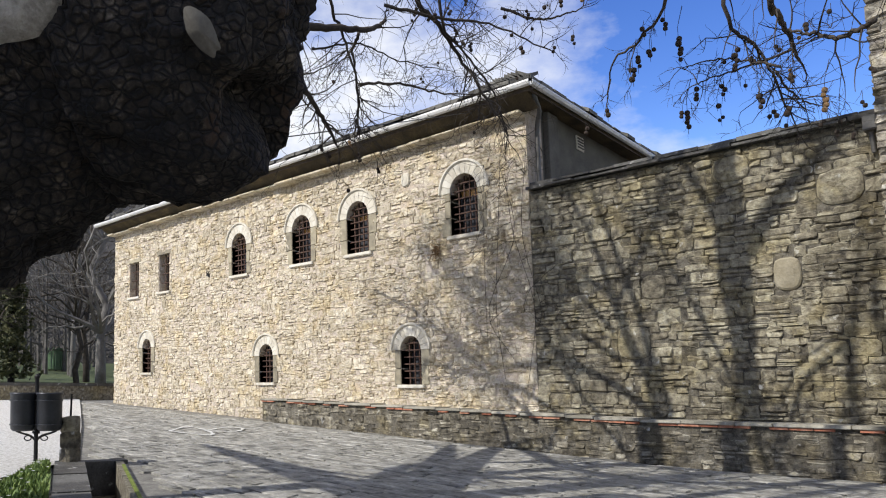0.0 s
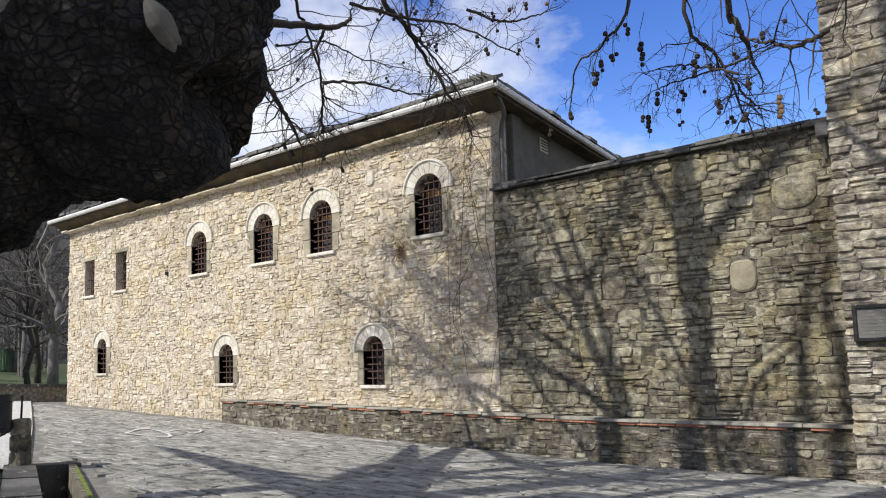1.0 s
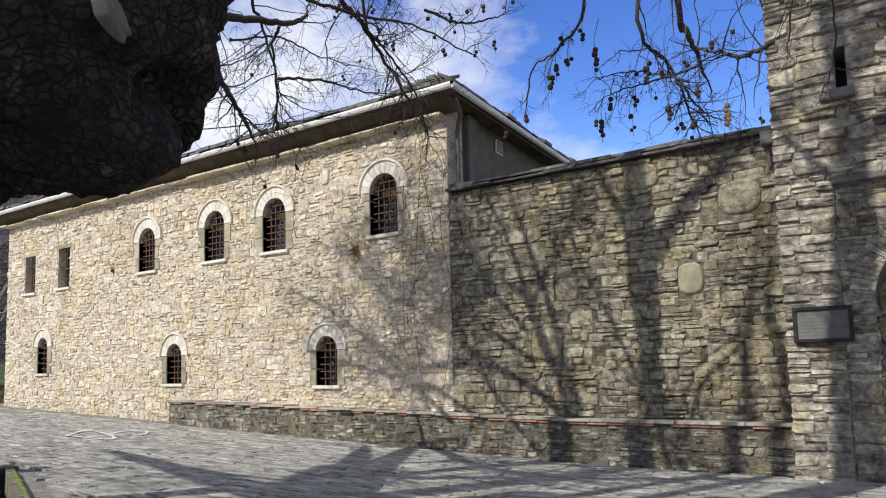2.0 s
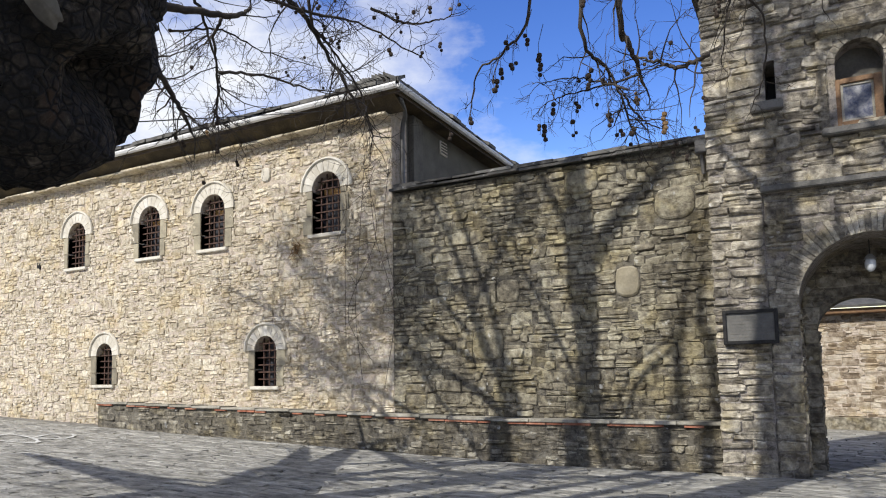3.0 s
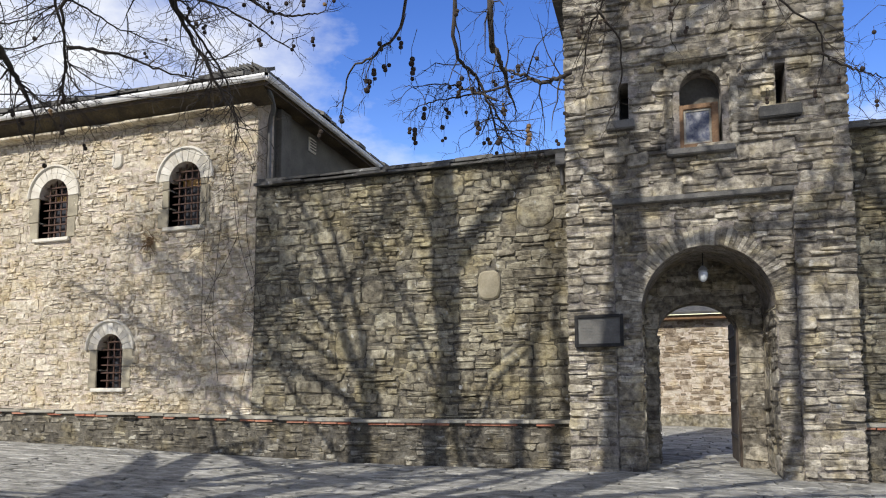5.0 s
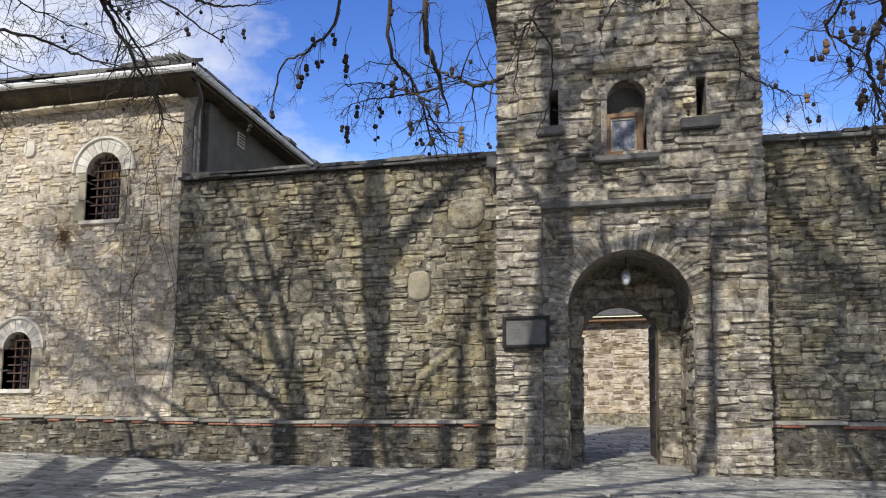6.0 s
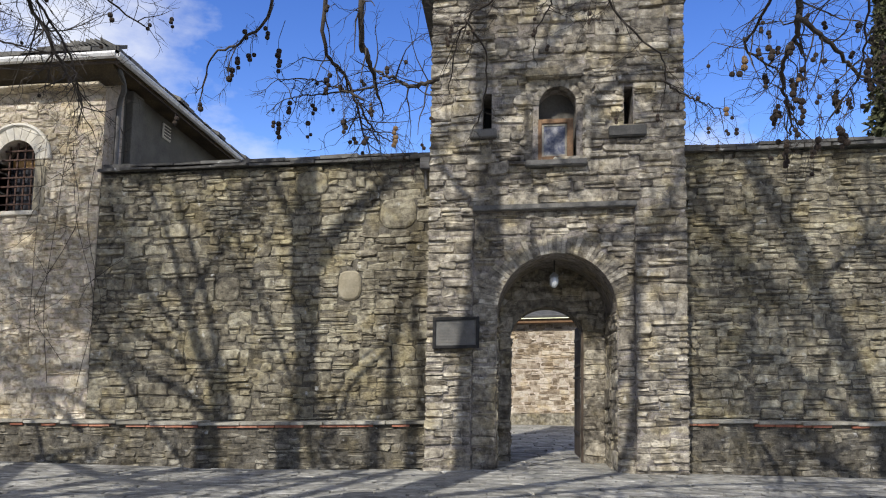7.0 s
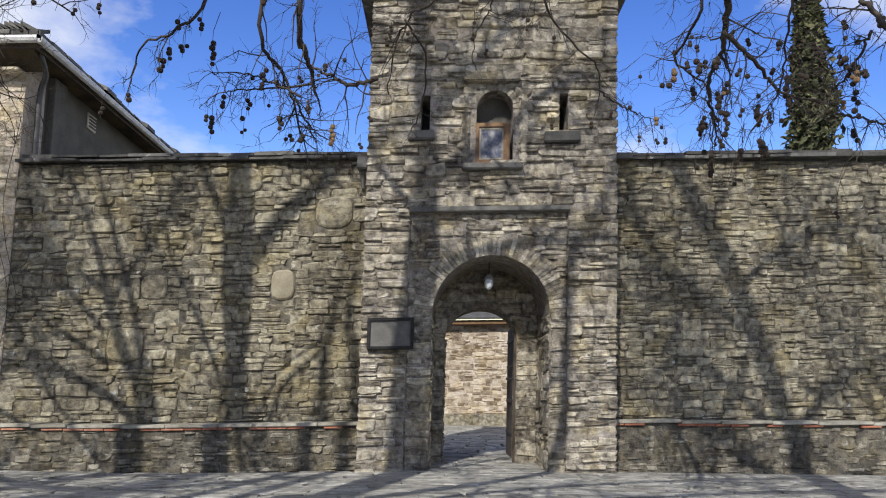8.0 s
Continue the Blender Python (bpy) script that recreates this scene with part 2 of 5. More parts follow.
def mesh_of(name, verts, faces, smooth=False):
    me = bpy.data.meshes.new(name)
    me.from_pydata([lift(*v) for v in verts], [], faces)
    if smooth:
        me.polygons.foreach_set("use_smooth", [True] * len(me.polygons))
    me.update()
    return me


def part(name, shape, material, parent=None, label="", smooth=False):
    """One mesh object. shape: (verts, faces) in level metres, or a bmesh in level metres."""
    if isinstance(shape, bmesh.types.BMesh):
        bmesh.ops.recalc_face_normals(shape, faces=shape.faces)
        for v in shape.verts:
            v.co = lift(*v.co)
        me = bpy.data.meshes.new(name)
        shape.to_mesh(me)
        shape.free()
        if smooth:
            me.polygons.foreach_set("use_smooth", [True] * len(me.polygons))
    else:
        me = mesh_of(name, shape[0], shape[1], smooth)
    me.materials.append(material)
    ob = new(name, me)
    if parent is not None:
        ob.parent = parent
    if label:
        ob["label"] = label
    return ob


def thing(name, label, category, kind="", group=""):
    return tagged(new(name), label, category, group, kind)


def box(x0, x1, y0, y1, z0, z1, bevel=0.0, bm=None):
    bm = bm or bmesh.new()
    r = bmesh.ops.create_cube(bm, size=1)
    for v in r["verts"]:
        v.co = Vector(((x0 + x1) / 2 + v.co.x * (x1 - x0), (y0 + y1) / 2 + v.co.y * (y1 - y0), (z0 + z1) / 2 + v.co.z * (z1 - z0)))
    if bevel:
        es = list({e for v in r["verts"] for e in v.link_edges})
        bmesh.ops.bevel(bm, geom=es, offset=bevel, segments=2, affect="EDGES")
    return bm


def tube(points, radii, sides=8, rough=0.0, seed=0, cap=True):
    """verts and faces of a tube through points."""
    pts = [Vector(p) for p in points]
    vs, fs = [], []
    up = Vector((0.13, 0.31, 0.94))
    for i, p in enumerate(pts):
        d = (pts[min(i + 1, len(pts) - 1)] - pts[max(i - 1, 0)]).normalized()
        a = d.cross(up) if i == 0 else a - d * a.dot(d)
        if a.length < 1e-3:
            a = d.cross(Vector((1, 0, 0)))
        a.normalize()
        b = d.cross(a)
        for k in range(sides):
            ang = 2 * math.pi * k / sides
            r = radii[i]
            q = p + (a * math.cos(ang) + b * math.sin(ang)) * r
            if rough:
                q += (q - p) * rough * noise.noise(q * 2.0 + Vector((seed, 0, 0)))
            vs.append(tuple(q))
    for i in range(len(pts) - 1):
        for k in range(sides):
            fs.append((i * sides + k, i * sides + (k + 1) % sides, (i + 1) * sides + (k + 1) % sides, (i + 1) * sides + k))
    if cap:
        fs.append(tuple(range(sides - 1, -1, -1)))
        fs.append(tuple(range((len(pts) - 1) * sides, len(pts) * sides)))
    return vs, fs


def spline(ctrl, n):
    """Catmull-Rom through ctrl (tuples of any length)."""
    c = [np.array(p, float) for p in ctrl]
    c = [2 * c[0] - c[1]] + c + [2 * c[-1] - c[-2]]
    out = []
    seg = len(c) - 3
    for i in range(n):
        s = i / (n - 1) * seg
        k = min(int(s), seg - 1)
        t = s - k
        a, b, d, e = c[k:k + 4]
        out.append(0.5 * (2 * b + (d - a) * t + (2 * a - 5 * b + 4 * d - e) * t * t + (3 * b - a - 3 * d + e) * t ** 3))
    return out


def joined(shapes):
    vs, fs = [], []
    for v, f in shapes:
        o = len(vs)
        vs += v
        fs += [tuple(i + o for i in q) for q in f]
    return vs, fs


def arch_loop(x0, x1, z0, spring, n=14, rise=None):
    """The outline of an arched opening, from lower left round to lower right."""
    r = (x1 - x0) / 2
    rise = r if rise is None else rise
    pts = [(x0, z0)]
    for i in range(n + 1):
        a = math.pi * (1 - i / n)
        pts.append(((x0 + x1) / 2 + r * math.cos(a), spring + rise * math.sin(a)))
    pts.append((x1, z0))
    return pts


def pierced(x0, x1, low, high, y0, y1, holes):
    """A wall slab between y0 and y1, from the line low(x) to high(x), with openings cut through."""
    bm = bmesh.new()
    edges = []
    steps = 8
    outer = [(x0 + (x1 - x0) * i / steps, low(x0 + (x1 - x0) * i / steps)) for i in range(steps + 1)]
    outer += [(x1 + (x0 - x1) * i / steps, high(x1 + (x0 - x1) * i / steps)) for i in range(steps + 1)]
    for loop in [outer] + holes:
        vs = [bm.verts.new((x, y0, z)) for x, z in loop]
        edges += [bm.edges.new((vs[i], vs[(i + 1) % len(vs)])) for i in range(len(vs))]
    bmesh.ops.triangle_fill(bm, use_beauty=True, edges=edges)
    r = bmesh.ops.extrude_face_region(bm, geom=list(bm.faces))
    for g in r["geom"]:
        if isinstance(g, bmesh.types.BMVert):
            g.co.y = y1
    return bm


def keep_free(x0, x1, z0, z1):
    """Keeps a place in the rubble free for one large stone."""
    return lambda a, b: (x0, x1) if b > z0 + 0.03 and a < z1 - 0.03 else None


def boulder(owner, x0, x1, z0, z1, y, material, rng, label):
    """One large worn stone in the face of a wall."""
    n = 16
    vs = []
    cx, cz = (x0 + x1) / 2, (z0 + z1) / 2
    for f, p in ((1.0, -0.02), (0.97, 0.02), (0.86, 0.042), (0.45, 0.055)):
        for k in range(n):
            a = 2 * math.pi * k / n
            c, s = math.cos(a), math.sin(a)
            q = (abs(c) ** 3.4 + abs(s) ** 3.4) ** (-1 / 3.4) * (1 + 0.07 * noise.noise(Vector((c * 2, s * 2, cx))))
            vs.append((cx + (x1 - x0) / 2 * f * q * c, y - p, cz + (z1 - z0) / 2 * f * q * s))
    fs = [(r * n + k, r * n + (k + 1) % n, (r + 1) * n + (k + 1) % n, (r + 1) * n + k) for r in range(3) for k in range(n)]
    fs.append(tuple(range(3 * n, 4 * n)))
    part("large_stone", (vs, fs), material, owner, label)


def stone_shape(x0, x1, z0, z1, y, proud, rng):
    """One rough-faced stone with worn corners whose back lies at y; it stands proud towards -y."""
    j = lambda s: rng.uniform(-s, s)
    w, h = x1 - x0, z1 - z0
    k = min(h * 0.34, w * 0.16, 0.045)
    cut = [rng.uniform(0.1, 1.0) * k for _ in range(4)]
    tilt, taper = j(0.14) * h, j(0.16) * h
    e = lambda i: cut[i] * rng.uniform(0.6, 1.6)
    c = [(x0, z0 + cut[0]), (x0 + e(0), z0), (x1 - e(1), z0), (x1, z0 + cut[1]),
         (x1, z1 - cut[2]), (x1 - e(2), z1), ((x0 + x1) / 2, z1 + j(0.012)), (x0 + e(3), z1), (x0, z1 - cut[3])]
    cx, cz = (x0 + x1) / 2, (z0 + z1) / 2
    c = [(x + j(0.014), z + j(0.011) + (tilt + (taper if z > cz else -taper)) * (x - cx) / w) for x, z in c]
    n = len(c)
    b = min(0.013, w * 0.1, h * 0.18)
    lean, roll = j(0.012), j(0.012)
    vs = [(x, y + 0.02, z) for x, z in c]
    vs += [(x, y - proud * 0.6 + j(0.004), z) for x, z in c]
    vs += [(x + (cx - x) * b / (w / 2), y - proud + j(0.008) + lean * (x - cx) / w * 2 + roll * (z - cz) / h * 2, z + (cz - z) * b / (h / 2)) for x, z in c]
    vs.append((cx + j(0.16) * w, y - proud - rng.uniform(-0.004, 0.010), cz + j(0.15) * h))
    fs = []
    for i in range(n):
        m = (i + 1) % n
        fs += [(i, m, n + m, n + i), (n + i, n + m, 2 * n + m, 2 * n + i), (2 * n + i, 2 * n + m, 3 * n)]
    return vs, fs


def courses(x0, x1, low, high, blocks, rng, hs=(0.07, 0.17), ws=(0.16, 0.5)):
    """Cells of coursed rubble between low(x) and high(x), laid in bays whose courses do not line up;
    blocks: functions z0, z1 -> (left, right) or None that keep an opening free."""
    cells = []
    base = min(low(x0), low(x1)) - 0.15
    top = max(high(x0), high(x1))
    bays = [x0]
    while bays[-1] < x1 - 1.0:
        bays.append(bays[-1] + rng.uniform(0.7, 1.9))
    bays[-1] = x1
    if len(bays) == 1:
        bays = [x0, x1]
    for left, right in zip(bays, bays[1:]):
        z = base - rng.uniform(0, 0.1)
        while z < top - 0.03:
            h = rng.uniform(*hs) if rng.random() < 0.86 else rng.uniform(hs[1], hs[1] * 1.5)
            xa = left if left == x0 else left + rng.uniform(-0.13, 0.13)
            xb = right if right == x1 else right + rng.uniform(-0.13, 0.13)
            spans = [(xa, xb)]
            for bl in blocks:
                gap = bl(z, z + h)
                if gap:
                    nxt = []
                    for a, b in spans:
                        if gap[1] <= a or gap[0] >= b:
                            nxt.append((a, b))
                        else:
                            if gap[0] - a > 0.06:
                                nxt.append((a, gap[0]))
                            if b - gap[1] > 0.06:
                                nxt.append((gap[1], b))
                    spans = nxt
            for a, b in spans:
                x = a
                while x < b - 1e-6:
                    w = rng.uniform(*ws) * (0.6 + 3.2 * h)
                    if b - x - w < 0.1:
                        w = b - x
                    xm = x + w / 2
                    wave = 0.045 * noise.noise(Vector((xm * 0.8, z * 0.7, x0))) + 0.022 * noise.noise(Vector((xm * 3.1, z * 0.9, x0)))
                    lo, hi = max(z + wave, low(xm)), min(z + h + wave, high(xm))
                    if hi - lo > 0.025:
                        g = rng.uniform(0.001, 0.009)
                        lo, hi = lo + rng.uniform(-0.16, 0.16) * h * (z > base + h), hi + rng.uniform(-0.16, 0.16) * h
                        hi = max(min(hi, high(xm)), lo + 0.035)
                        if rng.random() < 0.25 and h > 0.10 and w > 0.14:
                            m = lo + (hi - lo) * rng.uniform(0.35, 0.65)
                            cells += [(x + g, x + w - g, lo + g, m - g * 0.7), (x + g, x + w - g, m + g * 0.7, hi - g)]
                        else:
                            cells.append((x + g, x + w - g, lo + g, hi - g))
                    x += w
            z += h
    return cells


def hole_block(x0, x1, z0, spring, grow=0.0, side=0.0):
    """Keeps an arched opening with its ring free of rubble."""
    r0 = (x1 - x0) / 2 + grow
    cx = (x0 + x1) / 2

    def gap(a, b):
        m = (a + b) / 2
        if b < z0 - 0.02 or m > spring + r0:
            return None
        if a > spring:
            half = math.sqrt(max(0.0, r0 * r0 - (m - spring) ** 2))
            return (cx - half, cx + half) if half > 0.03 else None
        half = (x1 - x0) / 2 + side
        return cx - half, cx + half
    return gap


def jamb_stones(owner, x, side, y0, y1, z0, z1, material, rng):
    """Rubble on the cheek of a passage at x, facing side (-1 or 1)."""
    for c in courses(y0, y1, lambda u: z0, lambda u: z1, [], rng, (0.08, 0.2), (0.2, 0.5)):
        vs, fs = stone_shape(*c, 0.0, rng.uniform(0.006, 0.03), rng)
        part("stone", ([(x - side * b, a, z) for a, b, z in vs], fs), material, owner)


def lay_stones(owner, cells, y, material, rng, near, count=300, proud=(0.0, 0.034), name="stone"):
    """The stones about the stretch near are objects of their own; the rest is one mesh."""
    order = sorted(cells, key=lambda c: abs((c[0] + c[1]) / 2 - near[0]) + abs((c[2] + c[3]) / 2 - near[1]))
    for c in order[:count]:
        part(name, stone_shape(*c, y, rng.uniform(*proud), rng), material, owner)
    rest = [stone_shape(*c, y, rng.uniform(*proud), rng) for c in order[count:]]
    if rest:
        tagged(part(name + "work", joined(rest), material, owner), "coursed rubble stonework of the wall", kind="stuff")

# ---- the ground ----
gx = [-300, -160, -90, -60, -45, -36] + [-30 + 2 * i for i in range(24)] + [20, 28, 40, 70, 130, 260]
gy = [-200, -90, -40, -20, -12] + [-8 + 2 * i for i in range(24)] + [44, 60, 90, 150, 260]
verts = [(x, y, gz(x, y) - 0.03) for y in gy for x in gx]
faces = [(j * len(gx) + i, j * len(gx) + i + 1, (j + 1) * len(gx) + i + 1, (j + 1) * len(gx) + i) for j in range(len(gy) - 1) for i in range(len(gx) - 1)
         if not (-12 <= gx[i] < -6 and 2 <= gy[j] < 6)]
# the sheet leaves the ditch open; finer squares fill round it
def in_ditch(x, y):
    s = (x + 9.5) / 3.1
    return 0 < s < 1.2 and 3.86 - 1.2 * s < y < 4.43 - 1.23 * s


ground = part("ground", (verts, faces), JOINT)
tagged(ground, "worn earth and stone dust between grey paving slabs", "ground", kind="structure")
step = 0.1
fv, ff = [], []
for j in range(40):
    for i in range(60):
        x, y = -12 + i * step, 2 + j * step
        if not in_ditch(x + step / 2, y + step / 2):
            o = len(fv)
            fv += [(x, y, gz(x) - 0.03), (x + step, y, gz(x + step) - 0.03), (x + step, y + step, gz(x + step) - 0.03), (x, y + step, gz(x) - 0.03)]
            ff.append((o, o + 1, o + 2, o + 3))
part("verge", (fv, ff), JOINT, ground)

# paving slabs of the yard
rng = random.Random(5)
pav = thing("pavement", "grey slate paving slabs with uneven joints in the yard", "paving", "structure")


def slab_shape(x0, x1, y0, y1, rng, top=0.0):
    j = lambda s: rng.uniform(-s, s)
    m = 0.05
    c = [(x0 + j(m), y0 + j(0.04)), (x1 + j(m), y0 + j(0.04)), (x1 + j(m), y1 + j(0.04)), (x0 + j(m), y1 + j(0.04))]
    h = top + rng.uniform(0.0, 0.008)
    vs = [(x, y, gz(x) - 0.04) for x, y in c] + [(x, y, gz(x) + h - 0.006) for x, y in c]
    cx, cy = (x0 + x1) / 2, (y0 + y1) / 2
    vs += [(x + (0.006 if x < cx else -0.006), y + (0.006 if y < cy else -0.006), gz(x) + h + j(0.004)) for x, y in c]
    fs = [(8, 9, 10, 11)]
    for k in range(4):
        m = (k + 1) % 4
        fs += [(k, m, 4 + m, 4 + k), (4 + k, 4 + m, 8 + m, 8 + k)]
    return vs, fs


slabs = []
y = 1.2
while y < 30:
    d = rng.uniform(0.09, 0.24) * (1 if y < 12 else 2.0)
    x = -24.0 if y < 12 else -1.0
    xe = 11.0 if y < 12 else 4.0
    while x < xe:
        w = rng.uniform(0.18, 0.6)
        cx, cy = x + w / 2, y + d / 2
        gravel_edge = -9.7 - (cy - 4.0) * 2.5
        if cx > gravel_edge and cy < 40 and not (10.05 < cy < 12.8 and not -0.3 < cx < 1.7) and not any(in_ditch(px, py) for px in (x - 0.1, x + w / 2, x + w + 0.1) for py in (y - 0.12, y + d + 0.12)) and not (cy < 4.2 - (cx + 9.5) * 0.40 and cx < -5.9):
            slabs.append((x + 0.006, x + w - 0.006, y + 0.006, y + d - 0.006))
        x += w
    y += d
slabs.sort(key=lambda s: abs((s[0] + s[1]) / 2 + 2) * 0.5 + abs((s[2] + s[3]) / 2 - 7.5))
for s in slabs[:300]:
    part("paving_slab", slab_shape(*s, rng), PAVING, pav)
tagged(part("far_paving", joined([slab_shape(*s, rng) for s in slabs[300:]]), PAVING, pav), "grey slate slabs further off in the yard", kind="stuff")

# gravel drive left of the paving
def sheet(name, outline, h, material, label, category):
    vs = [(x, y, gz(x) + h) for x, y in outline]
    return tagged(part(name, (vs, [tuple(range(len(vs)))]), material), label, category, kind="structure")


sheet("gravel_drive", [(-9.6, 3.9), (-12.2, 5.0), (-14.8, 6.1), (-20.2, 8.3), (-25.9, 10.6), (-25.9, 0.0), (-19, -3), (-10.5, 1.0), (-8.6, 2.6), (-9.4, 3.5)], 0.012, GRAVEL, "pale sunlit gravel drive beside the paving", "gravel")
mv = [(x, y, gz(x) + 0.1 + 0.033 * (-26.4 - x) + 0.08 * noise.noise(Vector((x, y, 0)) * 0.3)) for x in (-26.4, -32, -40, -50, -62, -80) for y in (-10, 0, 8, 14, 22, 34, 60)]
mf = [(i * 7 + j, i * 7 + j + 1, i * 7 + j + 8, i * 7 + j + 7) for i in range(5) for j in range(6)]
tagged(part("meadow", (mv, mf), EARTH, smooth=True), "green grass rising behind the low parapet wall", "grass", kind="structure")

# ---- walls ----
Y = 10.8                       # the face of the long wall and of the house


def house_low(x):
    return gz(x) - 0.06


def window_ring(owner, x0, x1, spring, thick, y, n=11):
    """Voussoirs about a round arch, each a block of its own."""
    r, cx = (x1 - x0) / 2, (x0 + x1) / 2
    for i in range(n):
        a0, a1 = math.pi * (1 - (i + 0.03) / n), math.pi * (1 - (i + 0.97) / n)
        pts = []
        for rr in (r, r + thick):
            for a in (a0, (a0 + a1) / 2, a1):
                pts.append((cx + rr * math.cos(a), spring + rr * math.sin(a)))
        lp = pts[:3] + pts[5:2:-1]
        p = 0.03
        vs = [(x, y + 0.02, z) for x, z in lp] + [(x, y - p, z) for x, z in lp]
        fs = [tuple(range(6, 12))] + [(k, (k + 1) % 6, 6 + (k + 1) % 6, 6 + k) for k in range(6)]
        part("voussoir", (vs, fs), DRESSED, owner)


def arched_window(x0, x1, z0, top, thick, ring=True, grille=(5, 8), square=False, depth=0.32, warm=False):
    """A barred window in a stone surround, set in the house wall."""
    w = thing("barred_window", "arched window with white stone surround and iron grille" if ring else "plain rectangular window opening in a rubble wall", "window", group="windows of the long house")
    r = (x1 - x0) / 2
    spring = top - r if not square else top
    cx = (x0 + x1) / 2
    if ring:
        window_ring(w, x0, x1, spring, thick, Y)
        rr = r + thick
        label = []
        n = 18
        for i in range(n + 1):
            a = math.pi * (1 - i / n)
            label.append((cx + (rr + 0.03) * math.cos(a), Y - 0.035, spring + (rr + 0.03) * math.sin(a)))
        part("hood_mould", tube(label, [0.035] * (n + 1), 6), DRESSED, w, "thin raised stone moulding")
        hh = spring - z0
        rg = random.Random(int(abs(x0) * 100))
        for side in (-1, 1):
            zz = z0
            while zz < spring - 0.05:
                h = min(rg.uniform(0.28, 0.42), spring - zz)
                if spring - zz - h < 0.12:
                    h = spring - zz
                wd = rg.uniform(0.14, 0.27)
                a, b = (x0 - wd, x0) if side < 0 else (x1, x1 + wd)
                # runs deep, so that its darker colour stands for the reveal's shade
                part("jamb_stone", box(a, b, Y - 0.026, Y + 0.30, zz + 0.006, zz + h - 0.006, 0.008), JAMB, w)
                zz += h
    else:
        part("lintel", box(x0 - 0.14, x1 + 0.14, Y - 0.02, Y + 0.12, top, top + 0.12, 0.008), JAMB, w)
    part("sill", box(x0 - 0.09, x1 + 0.09, Y - 0.07, Y + depth, z0 - 0.07, z0 + 0.004, 0.01), DRESSED, w, "pale stone sill")
    loop = arch_loop(x0, x1, z0, spring) if not square else [(x0, z0), (x0, top), (x1, top), (x1, z0)]
    vs = [(x, Y + depth, z) for x, z in loop]
    part("pane", (vs, [tuple(range(len(vs) - 1, -1, -1))]), PANE, w, "dark window glass")
    fr = [(x0 + (x - x0), Y + depth - 0.03, z) for x, z in loop]
    part("window_frame", tube(fr + [fr[0]], [0.03] * (len(fr) + 1), 4), WOOD, w, "dark wooden frame")
    if warm:
        part("lit_pane", ([(x0 + 0.05, Y + depth - 0.012, spring - 0.02), (x1 - 0.05, Y + depth - 0.012, spring - 0.02), (x1 - 0.05, Y + depth - 0.012, spring + 0.1), (x0 + 0.05, Y + depth - 0.012, spring + 0.1)], [(3, 2, 1, 0)]), AMBER, w, "amber upper pane")
    if grille:
        yb = Y + 0.11
        for i in range(1, grille[0]):
            x = x0 + (x1 - x0) * i / grille[0]
            zt = top if square else spring + math.sqrt(max(0, r * r - (x - cx) ** 2))
            part("bar", box(x - 0.014, x + 0.014, yb - 0.011, yb + 0.011, z0, zt), RUST, w)
        for k in range(1, grille[1]):
            z = z0 + (top - z0) * k / grille[1]
            half = r if z < spring or square else math.sqrt(max(0.0, r * r - (z - spring) ** 2))
            if half > 0.05:
                part("bar", box(cx - half, cx + half, yb - 0.03, yb - 0.008, z - 0.013, z + 0.013), RUST, w)
    return w


AMBER = shade("amber_pane", [(0.45, 0.24, 0.07), (0.62, 0.36, 0.12), (0.72, 0.5, 0.24)], 9, 0.4, 0, 30)
UP = [(-8.76, -8.06, 4.20, 5.44), (-11.90, -11.17, 4.20, 5.41), (-13.95, -13.22, 4.20, 5.41), (-16.63, -15.94, 4.19, 5.34)]
LOW = [(-10.28, -9.69, 1.22, 2.25), (-15.39, -14.80, 1.28, 2.27), (-21.69, -21.14, 1.61, 2.68)]
SQ = [(-22.62, -22.00, 4.07, 5.21), (-20.68, -20.05, 4.09, 5.26)]
HX0, HX1, HTOP = -23.7, -6.87, 6.62
house = thing("long_house", "two-storey rubble stone house with a slate hip roof", "building", "structure")
holes, blocks = [], []
for x0, x1, z0, top in UP + LOW:
    r = (x1 - x0) / 2
    holes.append(arch_loop(x0, x1, z0, top - r))
    blocks.append(hole_block(x0, x1, z0, top - r, 0.22, 0.14))
for x0, x1, z0, top in SQ:
    holes.append([(x0, z0), (x0, top), (x1, top), (x1, z0)])
    blocks.append(lambda a, b, x0=x0, x1=x1, z0=z0, top=top: (x0 - 0.02, x1 + 0.02) if b > z0 - 0.02 and (a + b) / 2 < top + 0.12 else None)
part("front_wall", pierced(HX0, HX1, house_low, lambda x: HTOP, Y, Y + 0.55, holes), MORTAR_PALE, house, "pale mortar between the stones")
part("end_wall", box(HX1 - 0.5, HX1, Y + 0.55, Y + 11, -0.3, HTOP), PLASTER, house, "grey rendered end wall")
part("far_end_wall", box(HX0, HX0 + 0.5, Y + 0.55, Y + 11, -0.3, HTOP), MORTAR_PALE, house)
part("rear_wall", box(HX0, HX1, Y + 11, Y + 11.5, -0.5, HTOP), MORTAR_PALE, house)
part("upper_floor", box(HX0 + 0.5, HX1 - 0.5, Y + 0.55, Y + 11, 3.2, 3.4), WOOD, house)
for x0, x1, z0, top in UP:
    arched_window(x0, x1, z0, top, 0.235, warm=True)
for x0, x1, z0, top in LOW:
    arched_window(x0, x1, z0, top, 0.22, grille=(4, 7))
for x0, x1, z0, top in SQ:
    arched_window(x0, x1, z0, top, 0.1, ring=False, grille=(3, 4), square=True)

